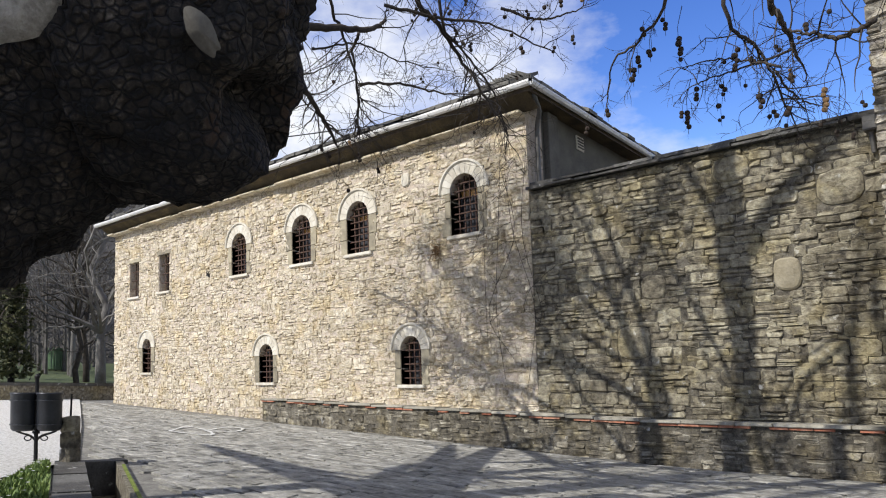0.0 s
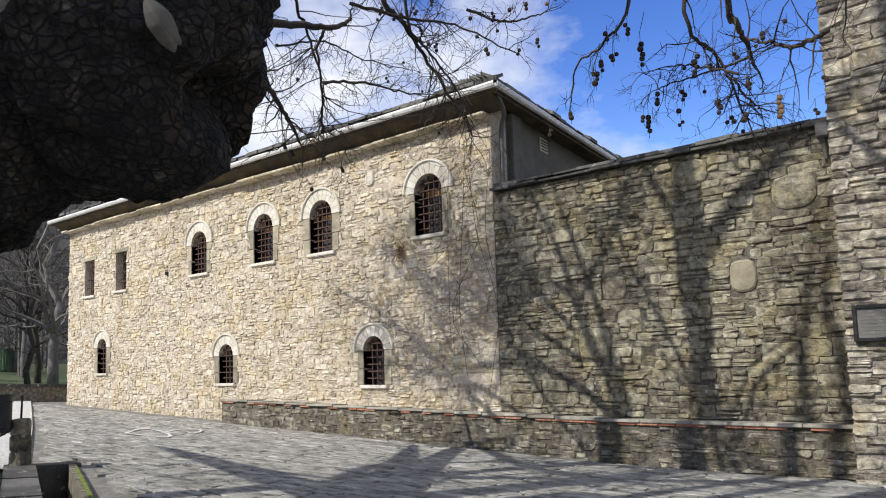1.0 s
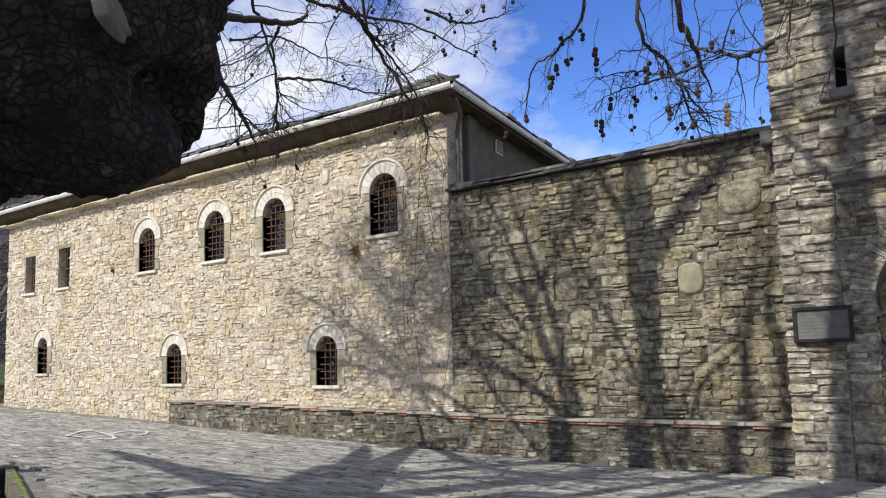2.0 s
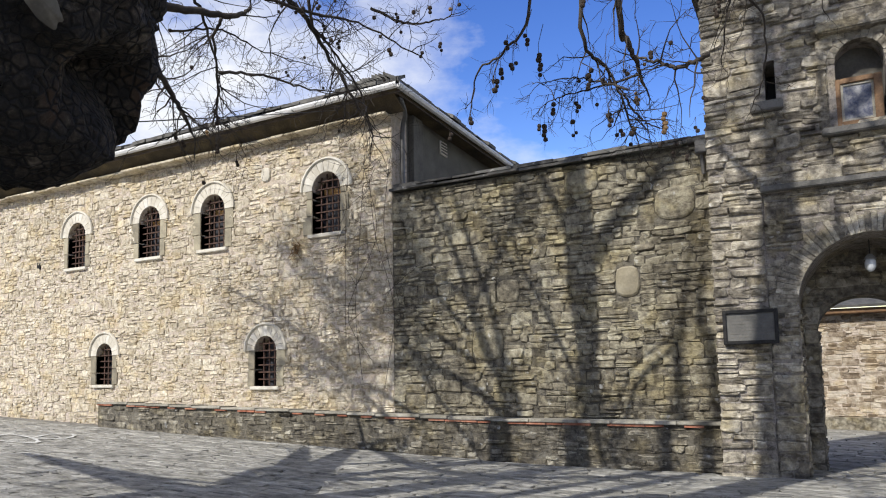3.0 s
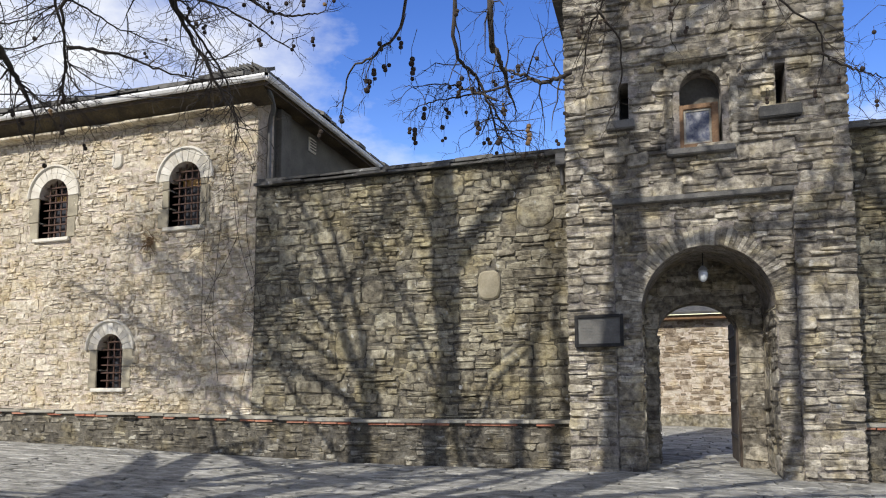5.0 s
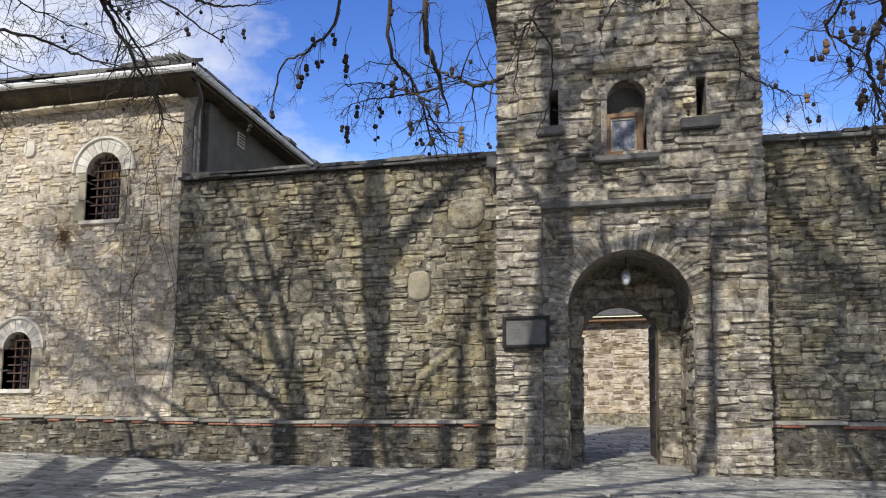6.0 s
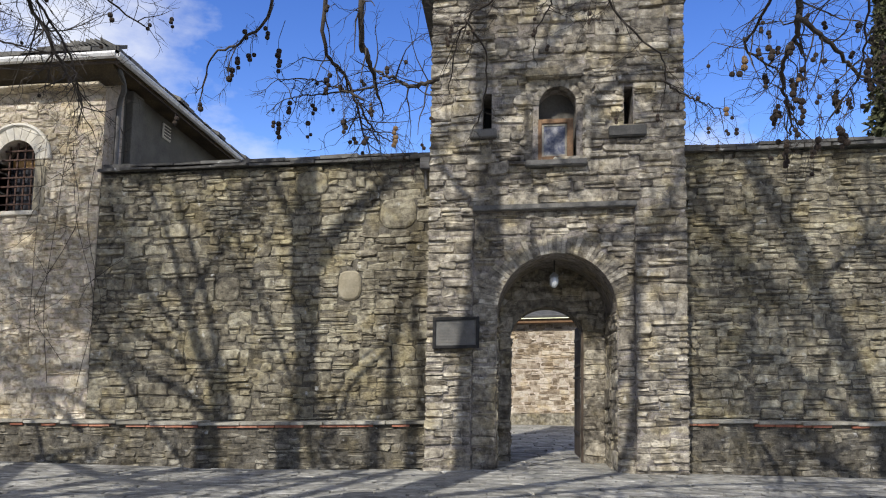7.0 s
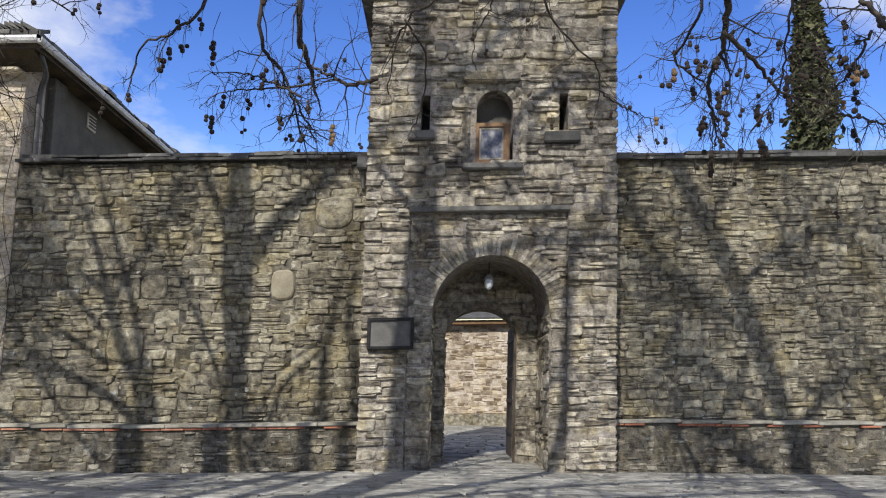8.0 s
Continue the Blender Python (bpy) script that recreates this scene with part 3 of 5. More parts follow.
# eaves, gutter and roof of the house
OV, EZ = 0.5, 6.60
ex0, ex1, ey0, ey1 = HX0 - 0.42, HX1 + 0.45, Y - OV, Y + 11.5 + OV
part("soffit", box(ex0 + 0.05, ex1 - 0.05, ey0 + 0.05, ey1 - 0.05, EZ - 0.06, EZ - 0.02), SOFFIT, house, "brown boarded soffit under the eaves")
cove = [(Y - 0.03, 6.315), (Y - 0.10, 6.36), (Y - 0.22, 6.43), (ey0 + 0.12, EZ - 0.055), (ey0 + 0.12, EZ - 0.03), (Y, EZ - 0.03), (Y, 6.315)]
n = len(cove)
vs = [(x, y, z) for x in (HX0 - 0.3, HX1 + 0.3) for y, z in cove]
part("cove", (vs, [(k, (k + 1) % n, n + (k + 1) % n, n + k) for k in range(n)] + [tuple(range(n)), tuple(range(2 * n - 1, n - 1, -1))]), SOFFIT, house, "brown boarded cove under the eaves")
rng = random.Random(13)
x = HX0 - 0.1
while x < HX1 - 0.01:
    w = min(rng.uniform(0.3, 0.8), HX1 - x)
    part("cornice_slab", box(x + 0.005, x + w - 0.005, Y - rng.uniform(0.2, 0.29), Y + 0.02, 6.262 + rng.uniform(-0.014, 0.012), 6.306 + rng.uniform(-0.006, 0.006), 0.008), STONE_PALE, house)
    x += w


def gutter(points):
    prof = [(0.75 * a, 0.75 * b) for a, b in [(-0.075, 0.05), (-0.085, 0.0), (-0.06, -0.06), (0.0, -0.085), (0.05, -0.06), (0.06, 0.04), (0.045, 0.04), (0.04, -0.045), (0.0, -0.06), (-0.05, -0.045), (-0.065, 0.05)]]
    (xa, ya), (xb, yb) = points
    vs = []
    for x, y in points:
        for u, v in prof:
            vs.append((x + (u if xa == xb else 0) * -1, y + (u if ya == yb else 0), EZ + 0.01 + v))
    n = len(prof)
    return vs, [(k, (k + 1) % n, n + (k + 1) % n, n + k) for k in range(n)] + [tuple(range(n)), tuple(range(2 * n - 1, n - 1, -1))]


part("gutter", gutter([(ex0, ey0), (ex1, ey0)]), GUTTER, house, "pale metal gutter")
part("gutter", gutter([(ex1, ey0), (ex1, ey1)]), GUTTER, house, "pale metal gutter")
part("fascia", box(ex0, ex1, ey0 + 0.07, ey0 + 0.1, EZ - 0.1, EZ + 0.06), WOOD, house)
part("fascia", box(ex1 - 0.1, ex1 - 0.07, ey0 + 0.1, ey1, EZ - 0.1, EZ + 0.06), WOOD, house)
ym, rz = (ey0 + ey1) / 2, EZ + 0.085
rh = 3.3
hipw = (ey1 - ey0) / 2
rv = [(ex0, ey0 + 0.03, rz), (ex1, ey0 + 0.03, rz), (ex1, ey1, rz), (ex0, ey1, rz), (ex0 + hipw, ym, rz + rh), (ex1 - hipw, ym, rz + rh)]
part("roof", (rv, [(0, 1, 5, 4), (1, 2, 5), (2, 3, 4, 5), (3, 0, 4)]), SLATE, house, "weathered dark slate roof")


def slate_row(xa, xb, ya, yb, za, zb, rng, along):
    out = []
    u = xa
    while u < xb:
        w = rng.uniform(0.25, 0.6)
        t = rng.uniform(0.03, 0.09)
        lo = rng.uniform(-0.07, 0.02)
        q = [(u + 0.01, ya + lo, za), (min(u + w, xb) - 0.01, ya + lo + rng.uniform(-0.02, 0.02), za), (min(u + w, xb) - 0.01, yb, zb), (u + 0.01, yb, zb)]
        if along == "y":
            q = [(ex1 - (b - ey0), a, c) for a, b, c in q]
        vs = [(a, b, c + 0.004) for a, b, c in q] + [(a, b, c + t) for a, b, c in q]
        out.append((vs, [(4, 5, 6, 7), (0, 1, 5, 4), (1, 2, 6, 5), (2, 3, 7, 6), (3, 0, 4, 7)]))
        u += w
    return out


rng = random.Random(11)
rows = []
for k in range(14):
    a = 0.24 * k - 0.03
    f0, f1 = a / hipw, (a + 0.34) / hipw
    rows += slate_row(ex0 + a, ex1 - max(a, 0), ey0 + a, ey0 + a + 0.34, rz + rh * f0, rz + rh * f1, rng, "x")
    rows += slate_row(ey0 + max(a, 0), ey1 - a, ey0 + a, ey0 + a + 0.34, rz + rh * f0, rz + rh * f1, rng, "y")
for s in rows[:120]:
    part("slate", s, SLATE, house)
tagged(part("slates", joined(rows[120:]), SLATE, house), "overlapping rough slates of the hip roof", kind="stuff")
pipe = thing("downpipe", "grey metal downpipe at the corner of the house", "downpipe")
part("pipe", tube(spline([(HX1 + 0.32, ey0 + 0.3, EZ - 0.08), (HX1 + 0.25, Y + 0.1, EZ - 0.3), (HX1 + 0.09, Y + 0.25, EZ - 0.6), (HX1 + 0.09, Y + 0.25, 4.6)], 14), [0.045] * 14, 8), PIPE, pipe, smooth=True)
pil = thing("pilaster", "grey plaster pilaster strip on the end wall", "pilaster", "structure")
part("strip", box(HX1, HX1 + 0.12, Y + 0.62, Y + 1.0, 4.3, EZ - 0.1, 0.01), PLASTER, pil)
plate = thing("vent_plate", "small pale square vent plate on the grey wall", "vent")
part("frame", box(HX1, HX1 + 0.03, Y + 1.9, Y + 2.22, 6.12, 6.42, 0.01), DRESSED, plate)
for k in range(4):
    part("slat", box(HX1 + 0.028, HX1 + 0.045, Y + 1.94, Y + 2.18, 6.16 + 0.062 * k, 6.19 + 0.062 * k), PLASTER, plate)

# left and right garden walls, the gate tower
def coping(owner, x0, x1, y0, y1, z, rng, count=60):
    out = []
    for layer in range(2):
        x = x0
        while x < x1:
            w = min(rng.uniform(0.35, 0.8), x1 - x)
            if x1 - x - w < 0.15:
                w = x1 - x
            t, o = rng.uniform(0.03, 0.065), rng.uniform(-0.07, 0.05)
            sl = 0.16
            za = z + layer * 0.075
            ya = y0 + o + layer * 0.12
            q = [(x + 0.006, ya), (x + w - 0.006, ya + rng.uniform(-0.02, 0.02)), (x + w - 0.006, y1), (x + 0.006, y1)]
            vs = [(a, b, za + (b - y0) * sl) for a, b in q] + [(a, b, za + t + (b - y0) * sl + rng.uniform(-0.008, 0.008)) for a, b in q]
            out.append((vs, [(0, 3, 2, 1), (4, 5, 6, 7), (0, 1, 5, 4), (1, 2, 6, 5), (2, 3, 7, 6), (3, 0, 4, 7)]))
            x += w
    for s in out:
        part("coping_slab", s, COPING, owner)


TX0, TX1, TY, TTOP = -1.2, 2.52, 10.05, 7.0
rng = random.Random(21)
wall_l = thing("wall_left", "weathered rubble stone wall with slate coping", "wall", "structure")
part("core", pierced(HX1, TX0 + 0.2, lambda x: gz(x) - 0.1, lambda x: 4.78, Y + 0.005, Y + 0.7, []), MORTAR_DARK, wall_l, "old grey mortar, joint shade darkened into its colour")
coping(wall_l, HX1 + 0.02, TX0 - 0.02, Y - 0.16, Y + 0.8, 4.78, rng)
wall_r = thing("wall_right", "weathered rubble stone wall beside the gate tower", "wall", "structure")
part("core", pierced(TX1 - 0.2, 16.0, lambda x: gz(x) - 0.1, lambda x: 4.74 - 0.02 * (x - 2.5), Y + 0.005, Y + 0.7, []), MORTAR_DARK, wall_r, "old grey mortar, joint shade darkened into its colour")
coping(wall_r, TX1 + 0.02, 16.0, Y - 0.16, Y + 0.8, 4.70, rng)

# bench along the foot of the walls
def bench_top(x):
    return 0.68 + 0.0215 * max(0.0, -x - 4.6) - 0.023 * max(0.0, x - 2.0)


def bench(name, x0, x1, yf, label):
    b = thing(name, label, "bench", "structure")
    n = 14
    xs = [x0 + (x1 - x0) * i / n for i in range(n + 1)]
    vs, fs = [], []
    for x in xs:
        vs += [(x, yf + 0.03, gz(x) - 0.1), (x, Y, gz(x) - 0.1), (x, Y, bench_top(x) - 0.05), (x, yf + 0.03, bench_top(x) - 0.05)]
    for i in range(n):
        o = 4 * i
        fs += [(o + 3, o + 2, o + 6, o + 7), (o, o + 3, o + 7, o + 4)]
    fs += [(0, 1, 2, 3), (4 * n + 3, 4 * n + 2, 4 * n + 1, 4 * n)]
    part("core", (vs, fs), MORTAR_DARK, b)
    rg = random.Random(31)
    x = x0
    while x < x1 - 0.02:
        w = min(rg.uniform(0.22, 0.34), x1 - x)
        zt = bench_top(x + w / 2) - 0.048
        if rg.random() < 0.66:
            part("brick", box(x + 0.006, x + w - 0.006, yf - 0.008 + rg.uniform(-0.006, 0.006), yf + 0.16, zt - 0.035, zt, 0.004), BRICK, b)
        x += w
    x = x0
    while x < x1 - 0.02:
        w = min(rg.uniform(0.5, 1.1), x1 - x)
        if x1 - x - w < 0.2:
            w = x1 - x
        zt = bench_top(x + w / 2)
        part("seat_slab", box(x + 0.005, x + w - 0.005, yf - 0.03 + rg.uniform(-0.015, 0.01), Y - 0.005, zt - 0.046, zt + rg.uniform(-0.004, 0.006), 0.008), SEAT, b)
        x += w
    return b


bench_l = bench("stone_bench_wall", -14.7, TX0, Y - 0.45, "long low rubble stone bench with red brick course")
bench_r = bench("stone_bench_wall", TX1, 16.0, Y - 0.36, "low rubble stone bench with red brick course")

# gate tower: a deep round arch with a smaller doorway inside
GX0, GX1, GS = -0.17, 1.55, 2.22
IX0, IX1, IS = 0.03, 1.20, 1.95
tower = thing("gate_tower", "square rubble stone gate tower with a deep arched gateway", "tower", "structure")
NX, NR, NS = 0.69, 0.275, 5.27            # the niche's middle, half width and springing
niche_loop = [(NX - NR, 4.47)] + [(NX + NR * math.cos(math.pi * (1 - i / 10)), NS + 0.29 * math.sin(math.pi * (1 - i / 10))) for i in range(11)] + [(NX + NR, 4.47)]
slit_r = [(1.65, 4.93), (1.65, 5.49), (1.78, 5.49), (1.78, 4.93)]
slit_l = [(-0.41, 4.92), (-0.41, 5.49), (-0.28, 5.49), (-0.28, 4.92)]
gate_loop = arch_loop(GX0, GX1, -0.12, GS, 20)
part("front_wall", pierced(TX0 + 0.02, TX1 - 0.02, lambda x: -0.14, lambda x: TTOP, TY, TY + 1.2, [gate_loop, niche_loop, slit_r, slit_l]), MORTAR_TOWER, tower, "old lime mortar between the stones")
# the face stands proud of the panel in which the arch is set
PX0, PX1, PZ, PROUD = -0.53, 1.80, 3.70, 0.055
panel_loop = [(PX0, -0.13), (PX0, PZ), (PX1, PZ), (PX1, -0.13)]
part("outer_face", pierced(TX0 + 0.02, TX1 - 0.02, lambda x: -0.14, lambda x: TTOP, TY - PROUD, TY - 0.002, [panel_loop, niche_loop, slit_r, slit_l]), MORTAR_TOWER, tower, "old lime mortar between the stones")
part("inner_wall", pierced(TX0 + 0.02, TX1 - 0.02, lambda x: -0.14, lambda x: TTOP, TY + 1.2, TY + 1.75, [arch_loop(IX0, IX1, -0.12, IS, 20, 0.50)]), STONE_TOWER, tower, "rubble wall about the inner doorway")
part("side_wall", box(TX0 + 0.02, TX0 + 0.7, TY + 1.75, TY + 3.4, -0.2, TTOP), MORTAR_DARK, tower)
part("side_wall", box(TX1 - 0.7, TX1 - 0.02, TY + 1.75, TY + 3.4, -0.2, TTOP), MORTAR_DARK, tower)
part("roof_slab", box(TX0 - 0.14, TX1 + 0.14, TY - 0.16, TY + 3.55, TTOP, TTOP + 0.1, 0.015), COPING, tower, "projecting dark slate cornice")
part("roof_slab", box(TX0 - 0.2, TX1 + 0.2, TY - 0.22, TY + 3.6, TTOP + 0.104, TTOP + 0.2, 0.015), COPING, tower, "projecting dark slate cornice")
pv = [(TX0 - 0.2, TY - 0.22, TTOP + 0.2), (TX1 + 0.2, TY - 0.22, TTOP + 0.2), (TX1 + 0.2, TY + 3.6, TTOP + 0.2), (TX0 - 0.2, TY + 3.6, TTOP + 0.2), ((TX0 + TX1) / 2, TY + 1.7, TTOP + 1.5)]
part("roof", (pv, [(0, 1, 4), (1, 2, 4), (2, 3, 4), (3, 0, 4), (0, 3, 2, 1)]), SLATE, tower, "low pyramid roof of slates")
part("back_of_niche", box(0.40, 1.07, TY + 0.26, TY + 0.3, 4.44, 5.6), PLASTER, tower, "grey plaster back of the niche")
# near-black plates stand for the shade inside the slits
for sx in (1.6, -0.46):
    part("slit_shade_plate", box(sx, sx + 0.24, TY + 0.5, TY + 0.53, 4.88, 5.54), IRON, tower)
# ring of long thin voussoirs about the gateway
rng = random.Random(41)
cx, rr = (GX0 + GX1) / 2, (GX1 - GX0) / 2
n = 46
for i in range(n):
    a0, a1 = math.pi * (1 - (i + 0.06) / n), math.pi * (1 - (i + 0.94) / n)
    t = rng.uniform(0.2, 0.33)
    lp = [(cx + rr * math.cos(a0), GS + rr * math.sin(a0)), (cx + (rr + t) * math.cos(a0), GS + (rr + t) * math.sin(a0)), (cx + (rr + t) * math.cos(a1), GS + (rr + t) * math.sin(a1)), (cx + rr * math.cos(a1), GS + rr * math.sin(a1))]
    p = rng.uniform(0.012, 0.035)
    vs = [(x, TY + 0.3, z) for x, z in lp] + [(x, TY - p, z) for x, z in lp]
    part("voussoir", (vs, [(4, 5, 6, 7), (0, 1, 5, 4), (1, 2, 6, 5), (2, 3, 7, 6), (3, 0, 4, 7)]), STONE_TOWER, tower)
# hood over the niche, sills, recessed panel's lintel
part("niche_hood", box(0.22, 1.05, TY - 0.21, TY + 0.02, 5.64, 5.78, 0.02), STONE_TOWER, tower, "projecting stone slab over the niche")
part("niche_sill", box(0.22, 1.11, TY - 0.2, TY + 0.2, 4.32, 4.41, 0.015), SLATE, tower, "projecting stone sill under the niche")
part("slit_sill", box(1.42, 1.95, TY - 0.17, TY + 0.1, 4.72, 4.88, 0.015), SLATE, tower)
part("slit_sill", box(-0.60, -0.2, TY - 0.17, TY + 0.1, 4.79, 4.92, 0.015), SLATE, tower)
part("string_course", box(PX0 - 0.01, PX1 + 0.01, TY - 0.14, TY + 0.02, 3.705, 3.785, 0.012), SLATE, tower, "thin projecting slate course above the arch")
for i in range(13):
    a0, a1 = math.pi * (1 - (i + 0.05) / 13), math.pi * (1 - (i + 0.95) / 13)
    lp = [(NX + q * math.cos(a), NS + q * math.sin(a)) for q, a in ((NR, a0), (NR + 0.1, a0), (NR + 0.1, a1), (NR, a1))]
    p = rng.uniform(0.01, 0.03)
    vs = [(u, TY + 0.05, z) for u, z in lp] + [(u, TY - PROUD - p, z) for u, z in lp]
    part("voussoir", (vs, [(4, 5, 6, 7), (0, 1, 5, 4), (1, 2, 6, 5), (2, 3, 7, 6), (3, 0, 4, 7)]), STONE_TOWER, tower)
for sd in (-1, 1):
    part("niche_pier", box(NX + sd * (NR + 0.155) - 0.06, NX + sd * (NR + 0.155) + 0.06, TY - PROUD - 0.04, TY, 4.42, 5.63, 0.02), STONE_TOWER, tower)

icon = thing("framed_picture", "faded painted picture in a wooden frame inside the niche", "picture")
part("picture", box(0.46, 0.83, TY - 0.02, TY + 0.02, 4.50, 4.99), PICTURE, icon, "faded blue and grey painting")
for a, b, c, d in ((0.40, 0.462, 4.42, 5.06), (0.828, 0.92, 4.42, 5.06), (0.462, 0.828, 4.42, 4.50), (0.462, 0.828, 4.99, 5.06)):
    part("frame_bar", box(a, b, TY - 0.06, TY + 0.03, c, d, 0.008), FRAMEWOOD, icon, "weathered orange-brown wood")
for a, b, c, d in ((0.462, 0.49, 4.50, 4.99), (0.80, 0.828, 4.50, 4.99), (0.49, 0.80, 4.50, 4.53), (0.49, 0.80, 4.96, 4.99)):
    part("inner_mount", box(a, b, TY - 0.035, TY - 0.018, c, d, 0.003), SEAT, icon, "pale inner border")
plaque = thing("stone_plaque", "grey stone inscription plaque in a black frame", "plaque")
part("slab", box(-1.05, -0.46, TY - 0.13, TY - 0.09, 1.76, 2.13), MARBLE, plaque)
for a, b, c, d in ((-1.09, -1.045, 1.72, 2.17), (-0.465, -0.42, 1.72, 2.17), (-1.045, -0.465, 1.72, 1.765), (-1.045, -0.465, 2.125, 2.17)):
    part("frame_bar", box(a, b, TY - 0.16, TY - 0.07, c, d, 0.006), IRON, plaque, "black metal frame")
rg = random.Random(3)
for k in range(7):
    x = -1.01 + rg.uniform(0, 0.03)
    z = 2.085 - 0.044 * k
    while x < -0.52:
        w = rg.uniform(0.03, 0.1)
        part("letter_bar", box(x, min(x + w, -0.5), TY - 0.134, TY - 0.129, z - 0.013, z + 0.01), LETTER, plaque)
        x += w + 0.02
lantern = thing("hanging_lantern", "small white glass lantern hanging in the gateway", "lamp")
lx, ly = 0.68, TY + 0.45
part("chain", tube([(lx, ly, GS + 0.84), (lx, ly, 2.86)], [0.008, 0.008], 6), IRON, lantern)
part("cap", tube([(lx, ly, 2.87), (lx, ly, 2.83), (lx, ly, 2.80)], [0.02, 0.06, 0.075], 10), LAMP_METAL, lantern)
part("globe", tube([(lx, ly, 2.80), (lx, ly, 2.76), (lx, ly, 2.70), (lx, ly, 2.66), (lx, ly, 2.64)], [0.055, 0.068, 0.066, 0.045, 0.02], 12), LAMPGLASS, lantern, "milky glass", True)

# the door leaf, swung open against the jamb
door = thing("gate_door", "dark iron-bound wooden door leaf standing open", "door")
part("leaf", box(1.21, 1.28, TY + 1.76, TY + 2.85, gz(1), 2.2, 0.006), WOOD, door)
part("leaf_edge", box(1.165, 1.20, TY + 1.22, TY + 1.3, gz(1), 2.12, 0.006), WOOD, door)
for z in (0.35, 0.9, 1.5, 1.95):
    part("strap", box(1.195, 1.21, TY + 1.76, TY + 2.8, z, z + 0.05), IRON, door, "black iron strap")
part("latch", box(1.04, 1.17, TY + 1.24, TY + 1.27, 1.28, 1.31, 0.004), IRON, door, "iron latch bar")

# the court beyond the gate
court = thing("court_house", "sunlit rubble stone wall of a house in the court", "building", "structure")
CY = 22.6
part("core", box(-9, 12, CY, CY + 0.6, -0.5, 3.25), MORTAR_PALE, court, "pale mortar between the stones")
part("plinth", box(-9, 12, CY - 0.12, CY, -0.5, 0.33, 0.02), STONE_BENCH, court, "low grey stone plinth")
part("beam", box(-9, 12, CY - 0.3, CY + 0.1, 3.2, 3.34, 0.01), FRAMEWOOD, court, "dark wooden eaves beam")
part("roof", ([(-9, CY - 0.4, 3.35), (12, CY - 0.4, 3.35), (12, CY + 5, 5.4), (-9, CY + 5, 5.4), (-9, CY - 0.4, 3.42), (12, CY - 0.4, 3.42), (12, CY + 5, 5.48), (-9, CY + 5, 5.48)], [(0, 1, 5, 4), (4, 5, 6, 7), (0, 3, 2, 1), (1, 2, 6, 5), (0, 4, 7, 3)]), SLATE, court, "slate roof")


# low parapet at the far end of the yard
para = thing("parapet_wall", "low grey stone parapet wall with flat coping", "wall", "structure")
part("core", box(-26.3, -25.9, -6, 24, 0.3, 1.2), STONE_BENCH, para)
part("coping_slab", box(-26.4, -25.8, -6, 24, 1.2, 1.3, 0.015), COPING, para)

# rubble stones, last among the walls
rng = random.Random(51)
cells = courses(HX0, HX1, lambda x: gz(x) - 0.05, lambda x: 6.25, blocks + [keep_free(-10.12, -9.87, 5.46, 5.77)], rng, (0.06, 0.135), (0.10, 0.32))
boulder(house, -10.12, -9.87, 5.46, 5.77, Y, DRESSED, rng, "white stone block")
lay_stones(house, cells, Y, STONE_PALE, rng, (-9.5, 3.2), 300, (-0.002, 0.026))
BIG_L = [(-2.73, -2.35, 2.56, 3.04), (-2.08, -1.48, 3.69, 4.2), (-5.25, -4.67, 1.63, 2.18), (-4.77, -4.35, 2.58, 2.99), (-3.5, -2.95, 4.28, 4.68)]
WALLJ = (0.003, 0.040)
cells = courses(HX1 + 0.01, TX0, lambda x: bench_top(x) + 0.01, lambda x: 4.76, [keep_free(*q) for q in BIG_L], rng, (0.06, 0.15), (0.14, 0.40))
for k, q in enumerate(BIG_L):
    boulder(wall_l, *q, Y + 0.004, STONE_WALL if k else OCHRE, rng, "large weathered stone in the wall" if k else "large smooth ochre stone")
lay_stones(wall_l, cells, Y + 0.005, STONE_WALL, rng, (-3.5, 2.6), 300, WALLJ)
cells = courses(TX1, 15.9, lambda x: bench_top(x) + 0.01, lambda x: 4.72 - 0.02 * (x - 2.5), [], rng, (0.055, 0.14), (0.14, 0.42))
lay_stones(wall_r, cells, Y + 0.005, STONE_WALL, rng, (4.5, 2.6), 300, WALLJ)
gate_blocks = [hole_block(GX0, GX1, -0.5, GS, 0.27, 0.0), hole_block(NX - NR, NX + NR, 4.47, NS, 0.1, 0.09),
               lambda a, b: (1.64, 1.79) if b > 4.9 and a < 5.5 else None, lambda a, b: (-0.42, -0.27) if b > 4.9 and a < 5.5 else None]
cells = courses(TX0, TX1, lambda x: gz(x) - 0.05, lambda x: TTOP - 0.01, gate_blocks + [lambda a, b: (PX0, PX1) if a < PZ else None], rng, (0.055, 0.14), (0.16, 0.45))
lay_stones(tower, cells, TY - PROUD, STONE_TOWER, rng, (0.7, 4.2), 200, (0.0, 0.05))
cells = courses(PX0 + 0.01, PX1 - 0.01, lambda x: gz(x) - 0.05, lambda x: PZ - 0.01, gate_blocks[:1], rng, (0.055, 0.13), (0.16, 0.42))
lay_stones(tower, cells, TY, STONE_TOWER, rng, (0.7, 3.0), 100, (0.0, 0.04))
for b, x0, x1, yf, near in ((bench_l, -14.65, TX0 - 0.02, Y - 0.42, -4.0), (bench_r, TX1 + 0.02, 15.9, Y - 0.33, 4.5)):
    cells = courses(x0, x1, lambda x: gz(x) - 0.04, lambda x: bench_top(x) - 0.09, [], rng, (0.05, 0.12), (0.12, 0.36))
    lay_stones(b, cells, yf + 0.02, STONE_BENCH, rng, (near, 0.3), 150, (0.008, 0.045))
